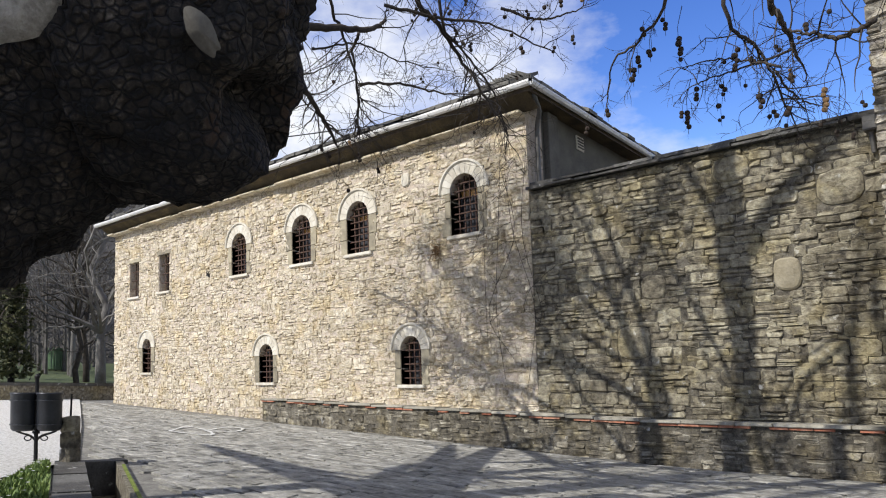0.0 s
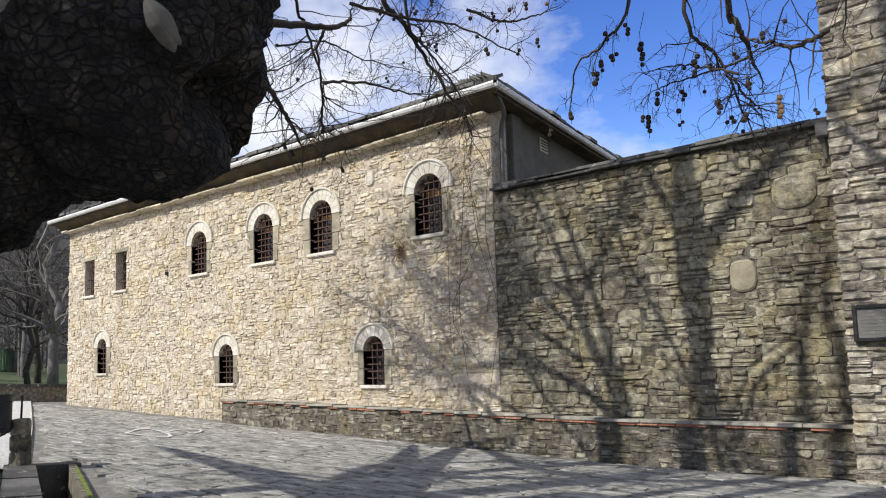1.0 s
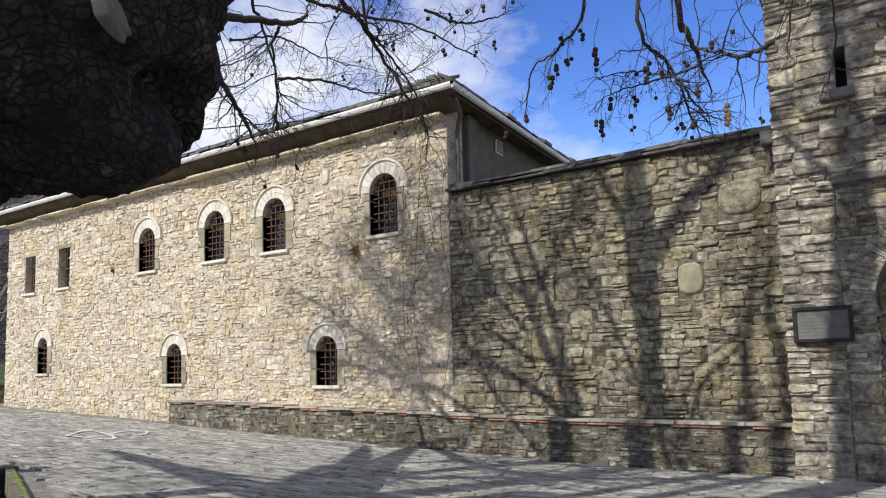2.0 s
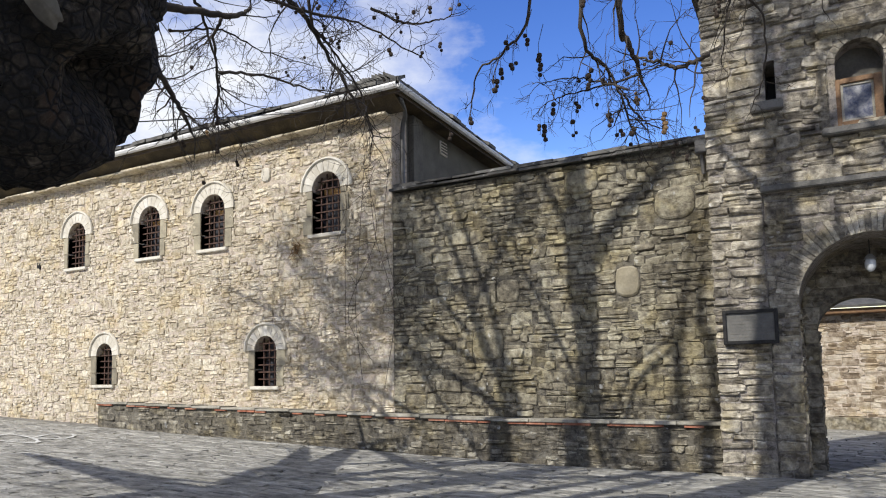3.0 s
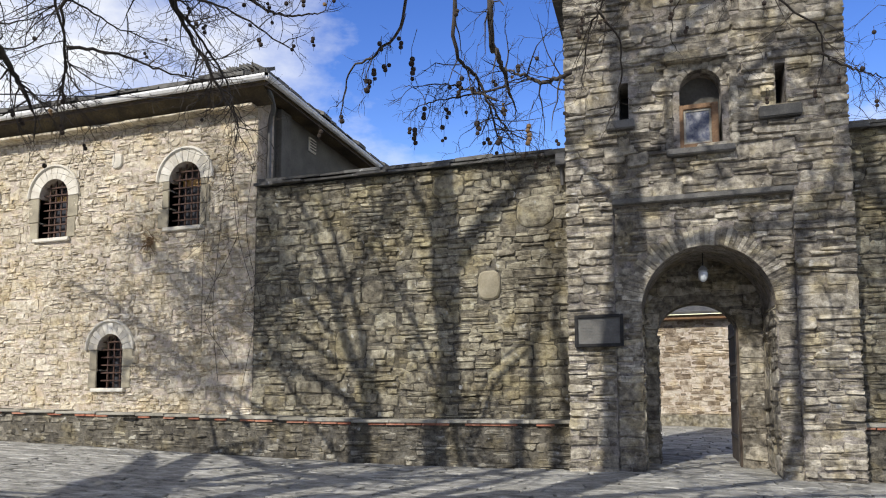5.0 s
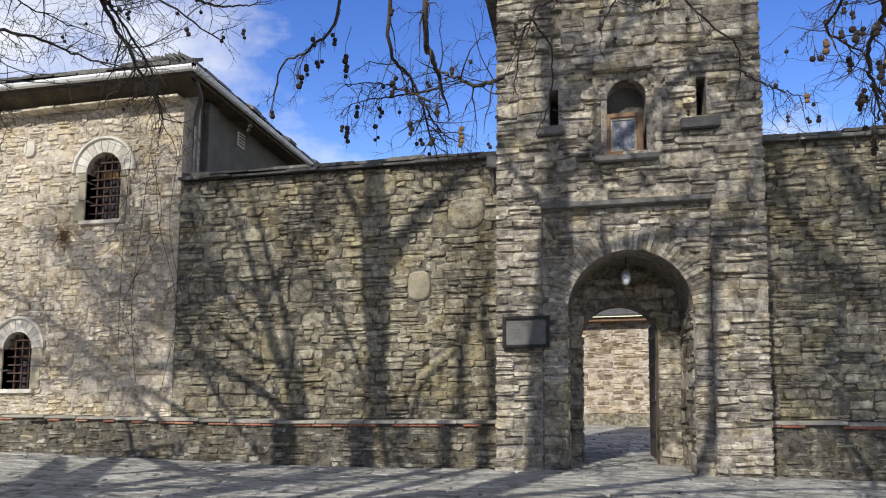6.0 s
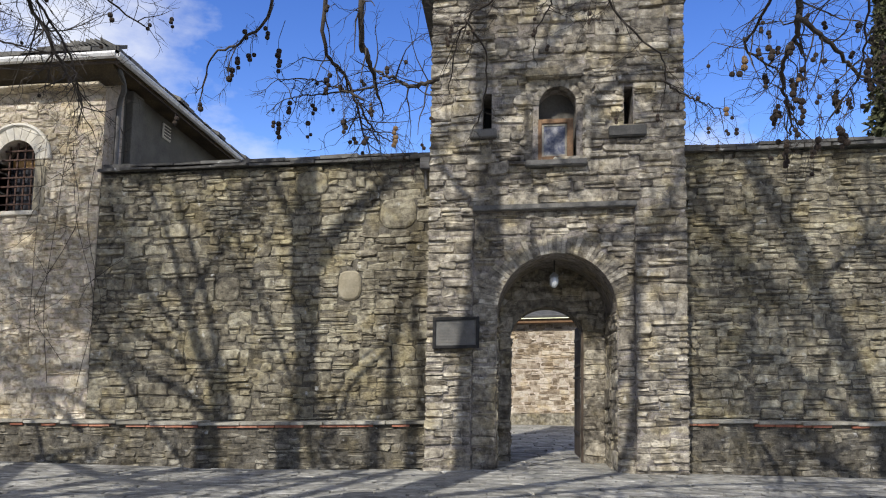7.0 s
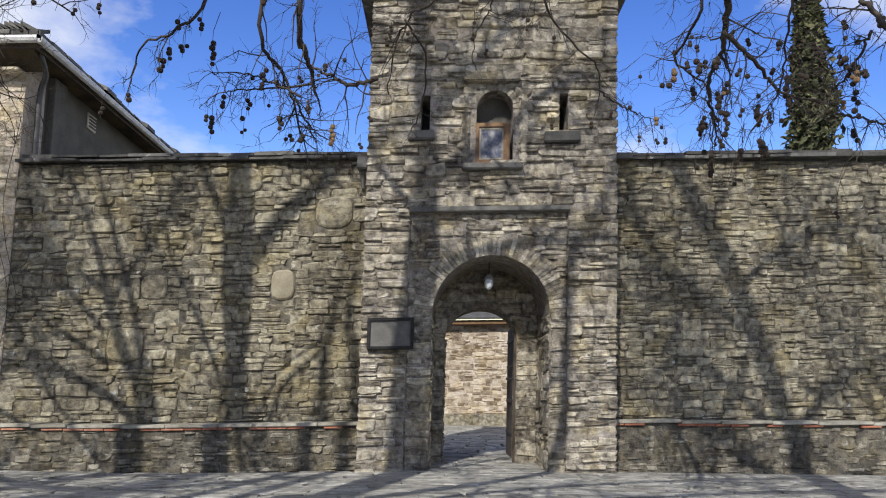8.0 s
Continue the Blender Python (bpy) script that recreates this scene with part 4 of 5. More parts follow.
cells = courses(-3, 4.5, lambda x: 0.34, lambda x: 3.19, [], rng, (0.07, 0.17), (0.16, 0.42))
lay_stones(court, cells, CY, STONE_COURT, rng, (1, 1.7), 150, (0.006, 0.02))
cells = courses(GX0 + 0.01, GX1 - 0.01, lambda x: gz(x) - 0.04, lambda x: 2.95, [hole_block(IX0, IX1, -0.5, IS, 0.0)], rng, (0.07, 0.18), (0.15, 0.4))
lay_stones(tower, cells, TY + 1.2, STONE_TOWER, rng, (0.7, 1.5), 200, (0.004, 0.025))
jamb_stones(tower, GX1, -1, TY + 0.02, TY + 1.2, gz(1.5) - 0.04, GS, STONE_TOWER, rng)
jamb_stones(tower, GX0, 1, TY + 0.02, TY + 1.2, -0.04, GS, STONE_TOWER, rng)
jamb_stones(tower, IX0, 1, TY + 1.22, TY + 1.74, -0.04, IS, STONE_TOWER, rng)

# ---- the old plane tree ----
def grow(shapes, start, way, length, radius, depth, rng, droop=0.0, ends=None, spread=0.8, kids=(3, 5), sides=4):
    """A crooked branch with side branches; tips are gathered in ends."""
    n = 5
    p, d = Vector(start), Vector(way).normalized()
    pts, rad = [tuple(p)], [radius]
    for i in range(n):
        d = (d + Vector((rng.gauss(0, 0.22), rng.gauss(0, 0.22), rng.gauss(0, 0.22) - droop * 0.2))).normalized()
        p = p + d * (length / n)
        pts.append(tuple(p))
        rad.append(radius * (1 - 0.68 * (i + 1) / n))
    shapes.append(tube(pts, rad, sides, cap=False))
    if ends is not None and depth <= 1:
        ends.append((pts[-1], tuple(d)))
    if depth > 0:
        for k in range(rng.randint(*kids)):
            i = rng.randint(1, n)
            side = Vector((rng.gauss(0, 1), rng.gauss(0, 1), rng.gauss(0, 1))).normalized()
            nd = (d * (1 - spread * 0.5) + side * spread + Vector((0, 0, -droop * 0.5))).normalized()
            grow(shapes, pts[i], nd, length * rng.uniform(0.45, 0.75), max(rad[i] * 0.62, 0.0025), depth - 1, rng, droop, ends, spread, kids, sides)


def limb(owner, ctrl, rng, n=22, twigs=16, twig_len=1.7, sides=10, depth=2, twig_r=0.03, name="limb"):
    """A limb through ctrl (x, y, z, radius), with twigs; the twigs go to one mesh."""
    path = spline(ctrl, n)
    pts, rad = [tuple(q[:3]) for q in path], [float(q[3]) for q in path]
    part(name, tube(pts, rad, sides, 0.25, 3), BARK, owner, smooth=True)
    shapes = []
    for k in range(twigs):
        i = rng.randint(n // 4, n - 1)
        a = Vector(pts[i])
        d = (Vector(pts[min(i + 1, n - 1)]) - Vector(pts[i - 1])).normalized()
        side = Vector((rng.gauss(0, 1), rng.gauss(0, 0.7), rng.gauss(0, 1))).normalized()
        grow(shapes, a, d * 0.5 + side * 0.8, twig_len * rng.uniform(0.6, 1.3), min(twig_r, rad[i] * 0.6), depth, rng)
    if shapes:
        tagged(part("twig_spray", joined(shapes), TWIG, owner), "bare twigs of the plane tree", kind="stuff")


tree = thing("plane_tree", "huge old plane tree with bare branches", "tree")
TRX, TRY = -5.9, -0.75
rng = random.Random(71)
# the trunk stands out of view, placed so that it shades the low limb
part("trunk", tube([tuple(q[:3]) for q in spline([(TRX, TRY - 0.1, -0.2), (TRX, TRY, 1.5), (TRX + 0.05, TRY, 4.0), (TRX, TRY, 6.5)], 24)], [float(q[0]) for q in spline([(1.45,), (1.0,), (0.62,), (0.34,)], 24)], 28, 0.3, 9), BARK, tree, smooth=True)
SX, SZ = 0.32, 0.848


def up_sun(x, z, k, r):
    """A place k metres up the sunlight from the long wall at x, z."""
    return (x - SX * k, 10.8 - k, z + SZ * k, r)


def over_yard(x, y, k, r):
    """A place k metres up the sunlight from the paving at x, y."""
    return (x - SX * k, y - k, SZ * k, r)


def above(k, *ctrl):
    return [up_sun(x, z, k, r) for x, z, r in ctrl]


def tall_tree(label):
    return thing("bare_tree", label, "tree", group="bare trees that shade the yard")


# unseen tall trees, set up the sunlight so that their shade falls on the walls
fork = tall_tree("unseen tall forked plane tree, bare, added to shade the wall")
limb(fork, above(10.0, (-3.1, -8.6, 0.30), (-3.1, -4, 0.24), (-3.19, 0.75, 0.175), (-3.23, 2.0, 0.2), (-3.29, 3.3, 0.245), (-3.29, 4.1, 0.2), (-3.28, 4.75, 0.165), (-3.3, 7.0, 0.11)), rng, 34, 0, name="trunk")
limb(fork, above(10.0, (-3.24, 3.0, 0.17), (-2.6, 3.83, 0.12), (-2.08, 4.32, 0.1), (-1.69, 4.73, 0.085), (-0.9, 5.6, 0.06)), rng, 20, 5, 1.0, twig_r=0.03)
limb(fork, above(9.8, (-3.3, 3.4, 0.1), (-3.65, 4.1, 0.07), (-3.95, 4.8, 0.06), (-4.2, 5.8, 0.04)), rng, 18, 5, 1.0, twig_r=0.025)
twin = tall_tree("unseen slender twin-stemmed bare tree, added for its fine twig shadows")
limb(twin, above(9.5, (-4.4, -8.2, 0.2), (-4.4, -3, 0.17), (-4.61, 0.77, 0.12), (-4.91, 1.64, 0.1), (-5.18, 2.34, 0.09), (-5.42, 3.15, 0.07), (-5.76, 4.05, 0.048), (-6.13, 4.79, 0.04), (-6.5, 6.0, 0.025)), rng, 34, 10, 1.0, twig_r=0.02, name="trunk")
limb(twin, above(9.3, (-4.3, -1.0, 0.1), (-4.41, 0.77, 0.072), (-4.64, 1.55, 0.064), (-4.88, 2.52, 0.055), (-5.29, 3.77, 0.04), (-5.58, 4.69, 0.032), (-5.9, 6.0, 0.02)), rng, 28, 12, 1.0, twig_r=0.018)
limb(twin, [up_sun(-4.45, -0.6, 9.5, 0.1), up_sun(-4.76, 0.73, 9.3, 0.08), up_sun(-5.64, 1.37, 9, 0.065), up_sun(-6.27, 1.53, 8.5, 0.058), up_sun(-6.89, 1.6, 8, 0.052), up_sun(-7.75, 1.58, 8, 0.036), up_sun(-8.8, 2.14, 8, 0.028), up_sun(-10.3, 2.74, 7.5, 0.018)], rng, 30, 16, 0.9, twig_r=0.016)
limb(twin, above(9.0, (-4.9, -0.2, 0.04), (-5.5, 0.5, 0.035), (-6.1, 1.2, 0.03), (-6.6, 2.0, 0.02)), rng, 18, 6, 0.9, twig_r=0.014)
for k, twigs, ctrl in (
        (8.0, 26, ((-4.82, 0.85, 0.05), (-6.12, 1.64, 0.042), (-7.46, 2.52, 0.036), (-8.67, 3.48, 0.027), (-9.55, 4.13, 0.022))),
        (7.5, 26, ((-5.22, 1.62, 0.05), (-6.34, 2.36, 0.038), (-7.32, 3.15, 0.03), (-7.84, 4.07, 0.025), (-8.1, 5.1, 0.02))),
        (7.5, 34, ((-5.42, 2.81, 0.042), (-6.33, 3.38, 0.034), (-7.56, 3.79, 0.028), (-8.89, 4.57, 0.022))),
        (6.5, 30, ((-6.5, 0.2, 0.045), (-8.2, 1.6, 0.036), (-9.6, 2.6, 0.028), (-11.0, 3.3, 0.018))),
        (7.5, 26, ((-7.0, -0.6, 0.045), (-7.5, 1.0, 0.038), (-8.2, 2.4, 0.03), (-8.6, 3.8, 0.02))),
        (8.0, 26, ((-5.2, 2.6, 0.045), (-4.6, 3.6, 0.036), (-4.2, 4.6, 0.028), (-4.0, 5.6, 0.02))),
        (7.5, 50, ((-5.3, 2.1, 0.05), (-6.0, 2.9, 0.04), (-6.5, 3.8, 0.03), (-6.8, 5.0, 0.02))),
        (7.0, 26, ((-6.2, 1.3, 0.05), (-7.0, 2.6, 0.04), (-8.0, 3.2, 0.03), (-9.3, 3.5, 0.02))),
        (7.0, 26, ((-6.0, 0.4, 0.05), (-7.4, 1.2, 0.04), (-8.8, 1.5, 0.03), (-10.4, 1.9, 0.02))),
        (8.5, 12, ((-3.4, 1.2, 0.04), (-3.8, 2.2, 0.033), (-4.3, 3.2, 0.026), (-4.6, 4.4, 0.02)))):
    limb(twin, above(k, *ctrl), rng, 22, int(twigs * 1.5), 1.05, twig_r=0.024)
pair = tall_tree("unseen pair of thin bare stems, added to shade the wall beside the gate")
limb(pair, above(14.0, (-1.9, -11.9, 0.15), (-1.85, 0.5, 0.1), (-1.75, 2.0, 0.07), (-1.6, 3.0, 0.03), (-1.5, 3.8, 0.015)), rng, 26, 4, 1.0, twig_r=0.025, name="trunk")
limb(pair, above(14.0, (-1.2, -11.9, 0.15), (-1.3, 0.5, 0.1), (-1.5, 2.0, 0.07), (-1.4, 3.0, 0.03), (-1.3, 3.8, 0.015)), rng, 26, 4, 1.0, twig_r=0.025, name="trunk")
gate_tree = tall_tree("unseen tall bare plane tree, added to shade the gate tower")
limb(gate_tree, above(11.5, (-0.2, -9.9, 0.36), (-0.2, -0.5, 0.27), (-0.16, 0.82, 0.27), (-0.12, 2.04, 0.23), (-0.04, 3.04, 0.18), (-0.04, 3.9, 0.16), (-0.13, 4.9, 0.14), (-0.2, 6.4, 0.1)), rng, 34, 16, 1.7, twig_r=0.05, name="trunk")
limb(gate_tree, above(11.0, (-0.3, -3.2, 0.12), (1.0, -2.0, 0.1), (1.9, -0.5, 0.09), (2.05, 1.0, 0.08), (2.09, 2.23, 0.085), (2.33, 2.8, 0.07), (2.66, 3.36, 0.055), (3.0, 4.6, 0.04)), rng, 26, 6, 1.0, twig_r=0.03)
for k, twigs, ctrl in (
        (9.5, 24, ((-0.1, 3.4, 0.08), (0.8, 4.0, 0.07), (1.9, 4.9, 0.05), (3.4, 5.6, 0.03))),
        (9.5, 14, ((-0.2, 2.0, 0.07), (0.8, 2.5, 0.065), (2.2, 2.6, 0.05), (4.2, 2.4, 0.035))),
        (9.5, 18, ((-0.1, 4.2, 0.08), (0.6, 5.2, 0.07), (1.2, 6.0, 0.05), (1.8, 7.0, 0.03))),
        (9.5, 18, ((-0.2, 3.0, 0.05), (-0.9, 4.0, 0.045), (-1.2, 5.2, 0.035), (-1.3, 6.4, 0.02)))):
    limb(gate_tree, above(k, *ctrl), rng, 22, twigs, 1.3, twig_r=0.034)
side_tree = tall_tree("unseen leaning bare plane tree, added to shade the long wall")
limb(side_tree, above(11.3, (5.7, -9.8, 0.3), (5.6, -3.0, 0.2), (5.4, 0.13, 0.17), (4.57, 2.75, 0.16), (3.69, 4.57, 0.13), (3.0, 6.5, 0.09)), rng, 30, 14, 1.5, twig_r=0.045, name="trunk")
for k, twigs, ctrl in (
        (9.0, 26, ((5.3, 0.3, 0.07), (4.4, 1.2, 0.055), (3.9, 1.5, 0.04), (3.5, 1.7, 0.03))),
        (9.0, 28, ((4.9, 1.9, 0.07), (3.9, 2.6, 0.055), (3.2, 3.4, 0.045), (2.8, 4.6, 0.03))),
        (9.0, 26, ((4.6, 2.6, 0.07), (5.4, 3.3, 0.055), (6.4, 3.6, 0.04), (7.6, 3.4, 0.03))),
        (9.0, 26, ((5.4, 0.3, 0.07), (6.2, 1.2, 0.055), (7.2, 1.6, 0.04), (8.4, 1.4, 0.03))),
        (9.0, 20, ((5.6, -1.0, 0.06), (4.6, -0.2, 0.05), (4.0, 0.3, 0.04), (3.5, 0.5, 0.03)))):
    limb(side_tree, above(k, *ctrl), rng, 22, int(twigs * 1.7), 1.2, twig_r=0.034)

# unseen limbs over the near yard, added so that their shade streaks the paving
yard_rng = random.Random(17)
limb(tree, [(TRX, TRY, 4.8, 0.3)] + [over_yard(-10.49, 6.56, 7.0, 0.055), over_yard(-7.37, 5.99, 7.0, 0.047), over_yard(-5.81, 6.07, 7.0, 0.038), over_yard(-4.51, 5.82, 7.0, 0.03)], yard_rng, 24, 14, 1.2, twig_r=0.03)
limb(tree, [(TRX, TRY, 4.6, 0.3), over_yard(-5.6, 6.4, 7.5, 0.12), over_yard(-4.6, 7.8, 7.8, 0.1), over_yard(-3.2, 8.8, 8.2, 0.08), over_yard(-1.6, 9.6, 8.6, 0.06)], yard_rng, 22, 20, 1.4, twig_r=0.04)
limb(tree, [(TRX, TRY, 4.4, 0.3), over_yard(-6.6, 7.0, 7.5, 0.1), over_yard(-6.0, 8.6, 8, 0.09), over_yard(-4.6, 9.8, 8.4, 0.07), over_yard(-3.0, 10.2, 8.8, 0.05)], yard_rng, 22, 20, 1.4, twig_r=0.04)
limb(tree, [(TRX, TRY, 4.4, 0.3)] + [over_yard(-7.98, 9.82, 7.5, 0.05), over_yard(-6.35, 7.04, 7.5, 0.043), over_yard(-5.18, 5.57, 7.5, 0.035)], yard_rng, 20, 14, 1.2, twig_r=0.03)
limb(tree, [(TRX, TRY, 4.2, 0.3)] + [over_yard(-7.3, 10.38, 7.5, 0.11), over_yard(-5.11, 8.81, 7.5, 0.093), over_yard(-3.69, 8.24, 7.5, 0.077)], yard_rng, 20, 18, 1.3, twig_r=0.04)
limb(tree, [(TRX, TRY, 4.8, 0.3), over_yard(-2.4, 6.1, 7.8, 0.09), over_yard(0.2, 7.0, 8.4, 0.08), over_yard(3.2, 8.0, 9.4, 0.06), over_yard(6.4, 8.6, 10, 0.04)], yard_rng, 26, 22, 1.5, twig_r=0.035)
limb(tree, [over_yard(-1.4, 6.5, 8.1, 0.08), over_yard(0.6, 8.0, 8.8, 0.07), over_yard(2.6, 9.0, 9.8, 0.05), over_yard(5.0, 9.6, 10.6, 0.04)], yard_rng, 18, 16, 1.3, twig_r=0.03)

# the swollen low limb with its hollow
CT = [(-6.1, -0.7, 0.9, 1.15), (-5.25, 0.05, 1.45, 0.95), (-4.62, 0.76, 2.15, 0.74), (-4.03, 1.50, 2.90, 0.69), (-3.68, 1.87, 3.03, 0.76), (-3.44, 1.82, 3.75, 0.73), (-3.42, 1.68, 4.45, 0.56), (-3.7, 1.25, 5.3, 0.28)]
path = spline(CT, 210)
SIDES = 170
lv, lf = tube([tuple(q[:3]) for q in path], [float(q[3]) for q in path], SIDES)
EYE_AT = Vector((0, 0, 1.15))          # the camera's eye; the hollow and the pale patches are placed to fit its view
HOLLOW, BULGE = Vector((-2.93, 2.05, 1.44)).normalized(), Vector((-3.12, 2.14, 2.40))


def gnarl(k, v):
    p = Vector(v)
    i = k // SIDES
    out = p - Vector(path[i][:3])
    r = out.length
    out = out / max(r, 1e-6)
    d = 0.12 * noise.noise(p * 1.6) + 0.07 * noise.noise(p * 3.7) + 0.035 * noise.noise(p * 8.0) + 0.034 * noise.noise(p * 15) + 0.024 * noise.noise(p * 30)
    cell = noise.voronoi(p * 9.0)[0]
    d += 0.04 * min(0.3, cell[1] - cell[0])
    d += 0.05 * abs(noise.noise(p * 5.0 + Vector((3, 1, 7))))
    d += 0.28 * math.exp(-((p - BULGE).length / 0.36) ** 2)
    seen = (p - EYE_AT).normalized()
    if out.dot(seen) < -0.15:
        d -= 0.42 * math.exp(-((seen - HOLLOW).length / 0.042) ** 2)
    return tuple(p + out * d)


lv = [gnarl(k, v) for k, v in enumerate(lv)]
low = part("low_limb", (lv, lf), BARK, tree, "swollen gnarled limb, cracked bark with shade in its colour, and a hollow", True)


def pale_patch(target, size, turn, material=BARE):
    """A pale patch on the limb's skin towards target, as the camera's eye sees it."""
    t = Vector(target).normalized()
    e = EYE_AT
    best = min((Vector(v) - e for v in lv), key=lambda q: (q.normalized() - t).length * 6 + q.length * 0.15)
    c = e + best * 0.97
    side = t.cross(Vector((0, 0, 1))).normalized()
    upv = side.cross(t)
    vs, fs = [], []
    rings, n = 4, 40
    for r in range(rings):
        f = (r + 1) / rings
        for k in range(n):
            a = 2 * math.pi * k / n
            wob = 1 + 0.16 * noise.noise(Vector((math.cos(a) * 2, math.sin(a) * 2, size)))
            u, w = math.cos(a) * size * 0.52 * f * wob, math.sin(a) * size * f * wob
            u, w = u * math.cos(turn) - w * math.sin(turn), u * math.sin(turn) + w * math.cos(turn)
            vs.append(tuple(c + side * u + upv * w + t * (0.035 * f * f)))
    vs.append(tuple(c - t * 0.005))
    for k in range(n):
        fs.append((rings * n, (k + 1) % n, k))
        for r in range(rings - 1):
            fs.append((r * n + k, r * n + (k + 1) % n, (r + 1) * n + (k + 1) % n, (r + 1) * n + k))
    part("bark_patch", (vs, fs), material, low, "pale patch on the limb: bare wood, sunlight in the larger one's colour", True)


pale_patch((-2.91, 1.74, 1.72), 0.115, 0.6)
# this larger patch is sunlight put into the colour, not bare wood
pale_patch((-3.27, 1.05, 1.63), 0.21, -0.9, SUNLIT_BARK)

# hanging boughs with seed balls
bm = bmesh.new()
bmesh.ops.create_icosphere(bm, subdivisions=2, radius=1)
for v in bm.verts:
    v.co *= 1 + 0.1 * noise.noise(v.co * 6)
BALL, BALL_TAN = bpy.data.meshes.new("seed_ball"), bpy.data.meshes.new("seed_ball_tan")
bm.to_mesh(BALL)
bm.to_mesh(BALL_TAN)
bm.free()
BALL.materials.append(SEED)
BALL_TAN.materials.append(SEED_TAN)


def seed_string(owner, p, rng, count, tan=False, scale=1.0, reach=0.0):
    """A string of seed balls hanging from p."""
    p = Vector(p)
    z = p.z - rng.uniform(0.04, 0.12)
    part("stalk", tube([(p.x + reach * 0.3, p.y, p.z + reach), tuple(p), (p.x, p.y, z - 0.045 * count)], [0.003, 0.0022, 0.0018], 4), TWIG, owner)
    for k in range(count):
        b = new("seed_ball", BALL_TAN if tan else BALL)
        b.parent = owner
        r = rng.uniform(0.016, 0.023) * scale
        b.location = lift(p.x + rng.uniform(-0.016, 0.016), p.y + rng.uniform(-0.016, 0.016), z)
        b.scale = (r, r, r * 1.05)
        z -= r * 1.75


brng = random.Random(83)


def bough(r, *ctrl, top=False, twigs=9, balls=0.16, size=0.55):
    """A hanging bough from its root; top: it comes down from the crown above."""
    r, size = r * 0.74, size * 0.85
    owner = thing("hanging_bough", "bare plane tree bough with hanging dark seed balls", "branch", group="boughs of the plane tree")
    pts = [Vector(c) for c in ctrl]
    if top:
        a = pts[0]
        pts = [Vector((a.x * 0.8 - 0.4, a.y * 0.72, a.z + 2.6)), Vector((a.x * 0.95, a.y * 0.93, a.z + 1.1))] + pts
    n = 8 + 4 * len(pts)
    path = [Vector(q) for q in spline([tuple(p) for p in pts], n)]
    for i in range(2, n):
        path[i] += Vector((brng.gauss(0, 0.007), brng.gauss(0, 0.007), brng.gauss(0, 0.007)))
    part("branch", tube([tuple(p) for p in path], [r * (1.0 - 0.62 * i / (n - 1)) for i in range(n)], 7, 0.15, 2), TWIG, owner, smooth=True)
    shapes, ends = [], []
    first = n // 3 if top else 1
    for k in range(twigs):
        i = brng.randint(first, n - 1)
        d = (path[min(i + 1, n - 1)] - path[i - 1]).normalized()
        side = Vector((brng.gauss(0, 1), brng.gauss(0, 0.8), brng.gauss(0, 0.8))).normalized()
        grow(shapes, path[i], d * 0.6 + side * 0.75, size * brng.uniform(0.5, 1.3), max(0.005, min(0.009, r * 0.35)), 2, brng, 0.12, ends, 0.75, (2, 4))
    grow(shapes, path[-1], path[-1] - path[-2], size * 0.6, max(0.004, r * 0.33), 1, brng, 0.2, ends, 0.7, (2, 3))
    tagged(part("twig_spray", joined(shapes), TWIG, owner), "thin bare twigs", kind="stuff")
    for p, d in ends:
        if brng.random() < balls * 0.27:
            seed_string(owner, p, brng, brng.choice((1, 1, 2, 2, 3)), brng.random() < 0.06)
    return owner


bough(0.058, (-4.89, 3.79, 4.42), (-4.77, 4.22, 4.53), (-4.68, 4.58, 4.64), (-4.67, 4.80, 4.80), twigs=3, balls=0.0)
bough(0.045, (-4.65, 3.58, 3.94), (-4.78, 3.87, 3.80), (-4.89, 4.15, 3.66), (-5.00, 4.43, 3.51), twigs=16, balls=0.05)
bough(0.030, (-4.87, 4.24, 4.96), (-5.08, 4.59, 4.73), (-5.27, 4.95, 4.45), (-5.56, 5.25, 4.03), top=True, twigs=18, balls=0.06, size=0.8)
bough(0.022, (-4.62, 4.39, 4.50), (-4.87, 4.54, 4.42), (-5.12, 4.84, 4.07), (-5.40, 5.02, 3.83), twigs=14, balls=0.08, size=0.7)
bough(0.055, (-4.56, 5.15, 5.25), (-4.62, 5.57, 5.09), (-4.64, 6.10, 4.79), (-4.62, 6.65, 4.39), top=True, twigs=22, balls=0.06, size=0.8)
bough(0.030, (-4.55, 5.55, 5.12), (-4.60, 5.99, 4.93), (-4.58, 6.51, 4.64), (-4.69, 6.94, 4.25), top=True, twigs=20, balls=0.06, size=0.7)
bough(0.026, (-4.60, 4.73, 4.92), (-4.35, 5.30, 4.93), (-4.07, 5.80, 4.98), (-3.73, 6.42, 4.82), twigs=14, balls=0.3, size=0.6)
bough(0.020, (-3.56, 5.26, 4.74), (-3.43, 5.64, 4.75), (-3.29, 5.94, 4.86), (-3.17, 6.19, 5.02), twigs=8, balls=0.5, size=0.4)
bough(0.020, (-4.64, 4.39, 4.00), (-4.51, 4.79, 4.11), (-4.36, 5.21, 4.12), (-4.17, 5.62, 4.18), twigs=12, balls=0.05)
bough(0.016, (-5.38, 4.46, 4.61), (-5.20, 4.92, 4.79), (-5.05, 5.46, 4.75), (-4.84, 5.98, 4.77), twigs=12, balls=0.05)
bough(0.022, (-1.88, 5.06, 4.20), (-2.20, 5.27, 4.00), (-2.51, 5.40, 3.94), (-2.70, 5.62, 3.75), top=True, twigs=5, balls=0.35, size=0.35)
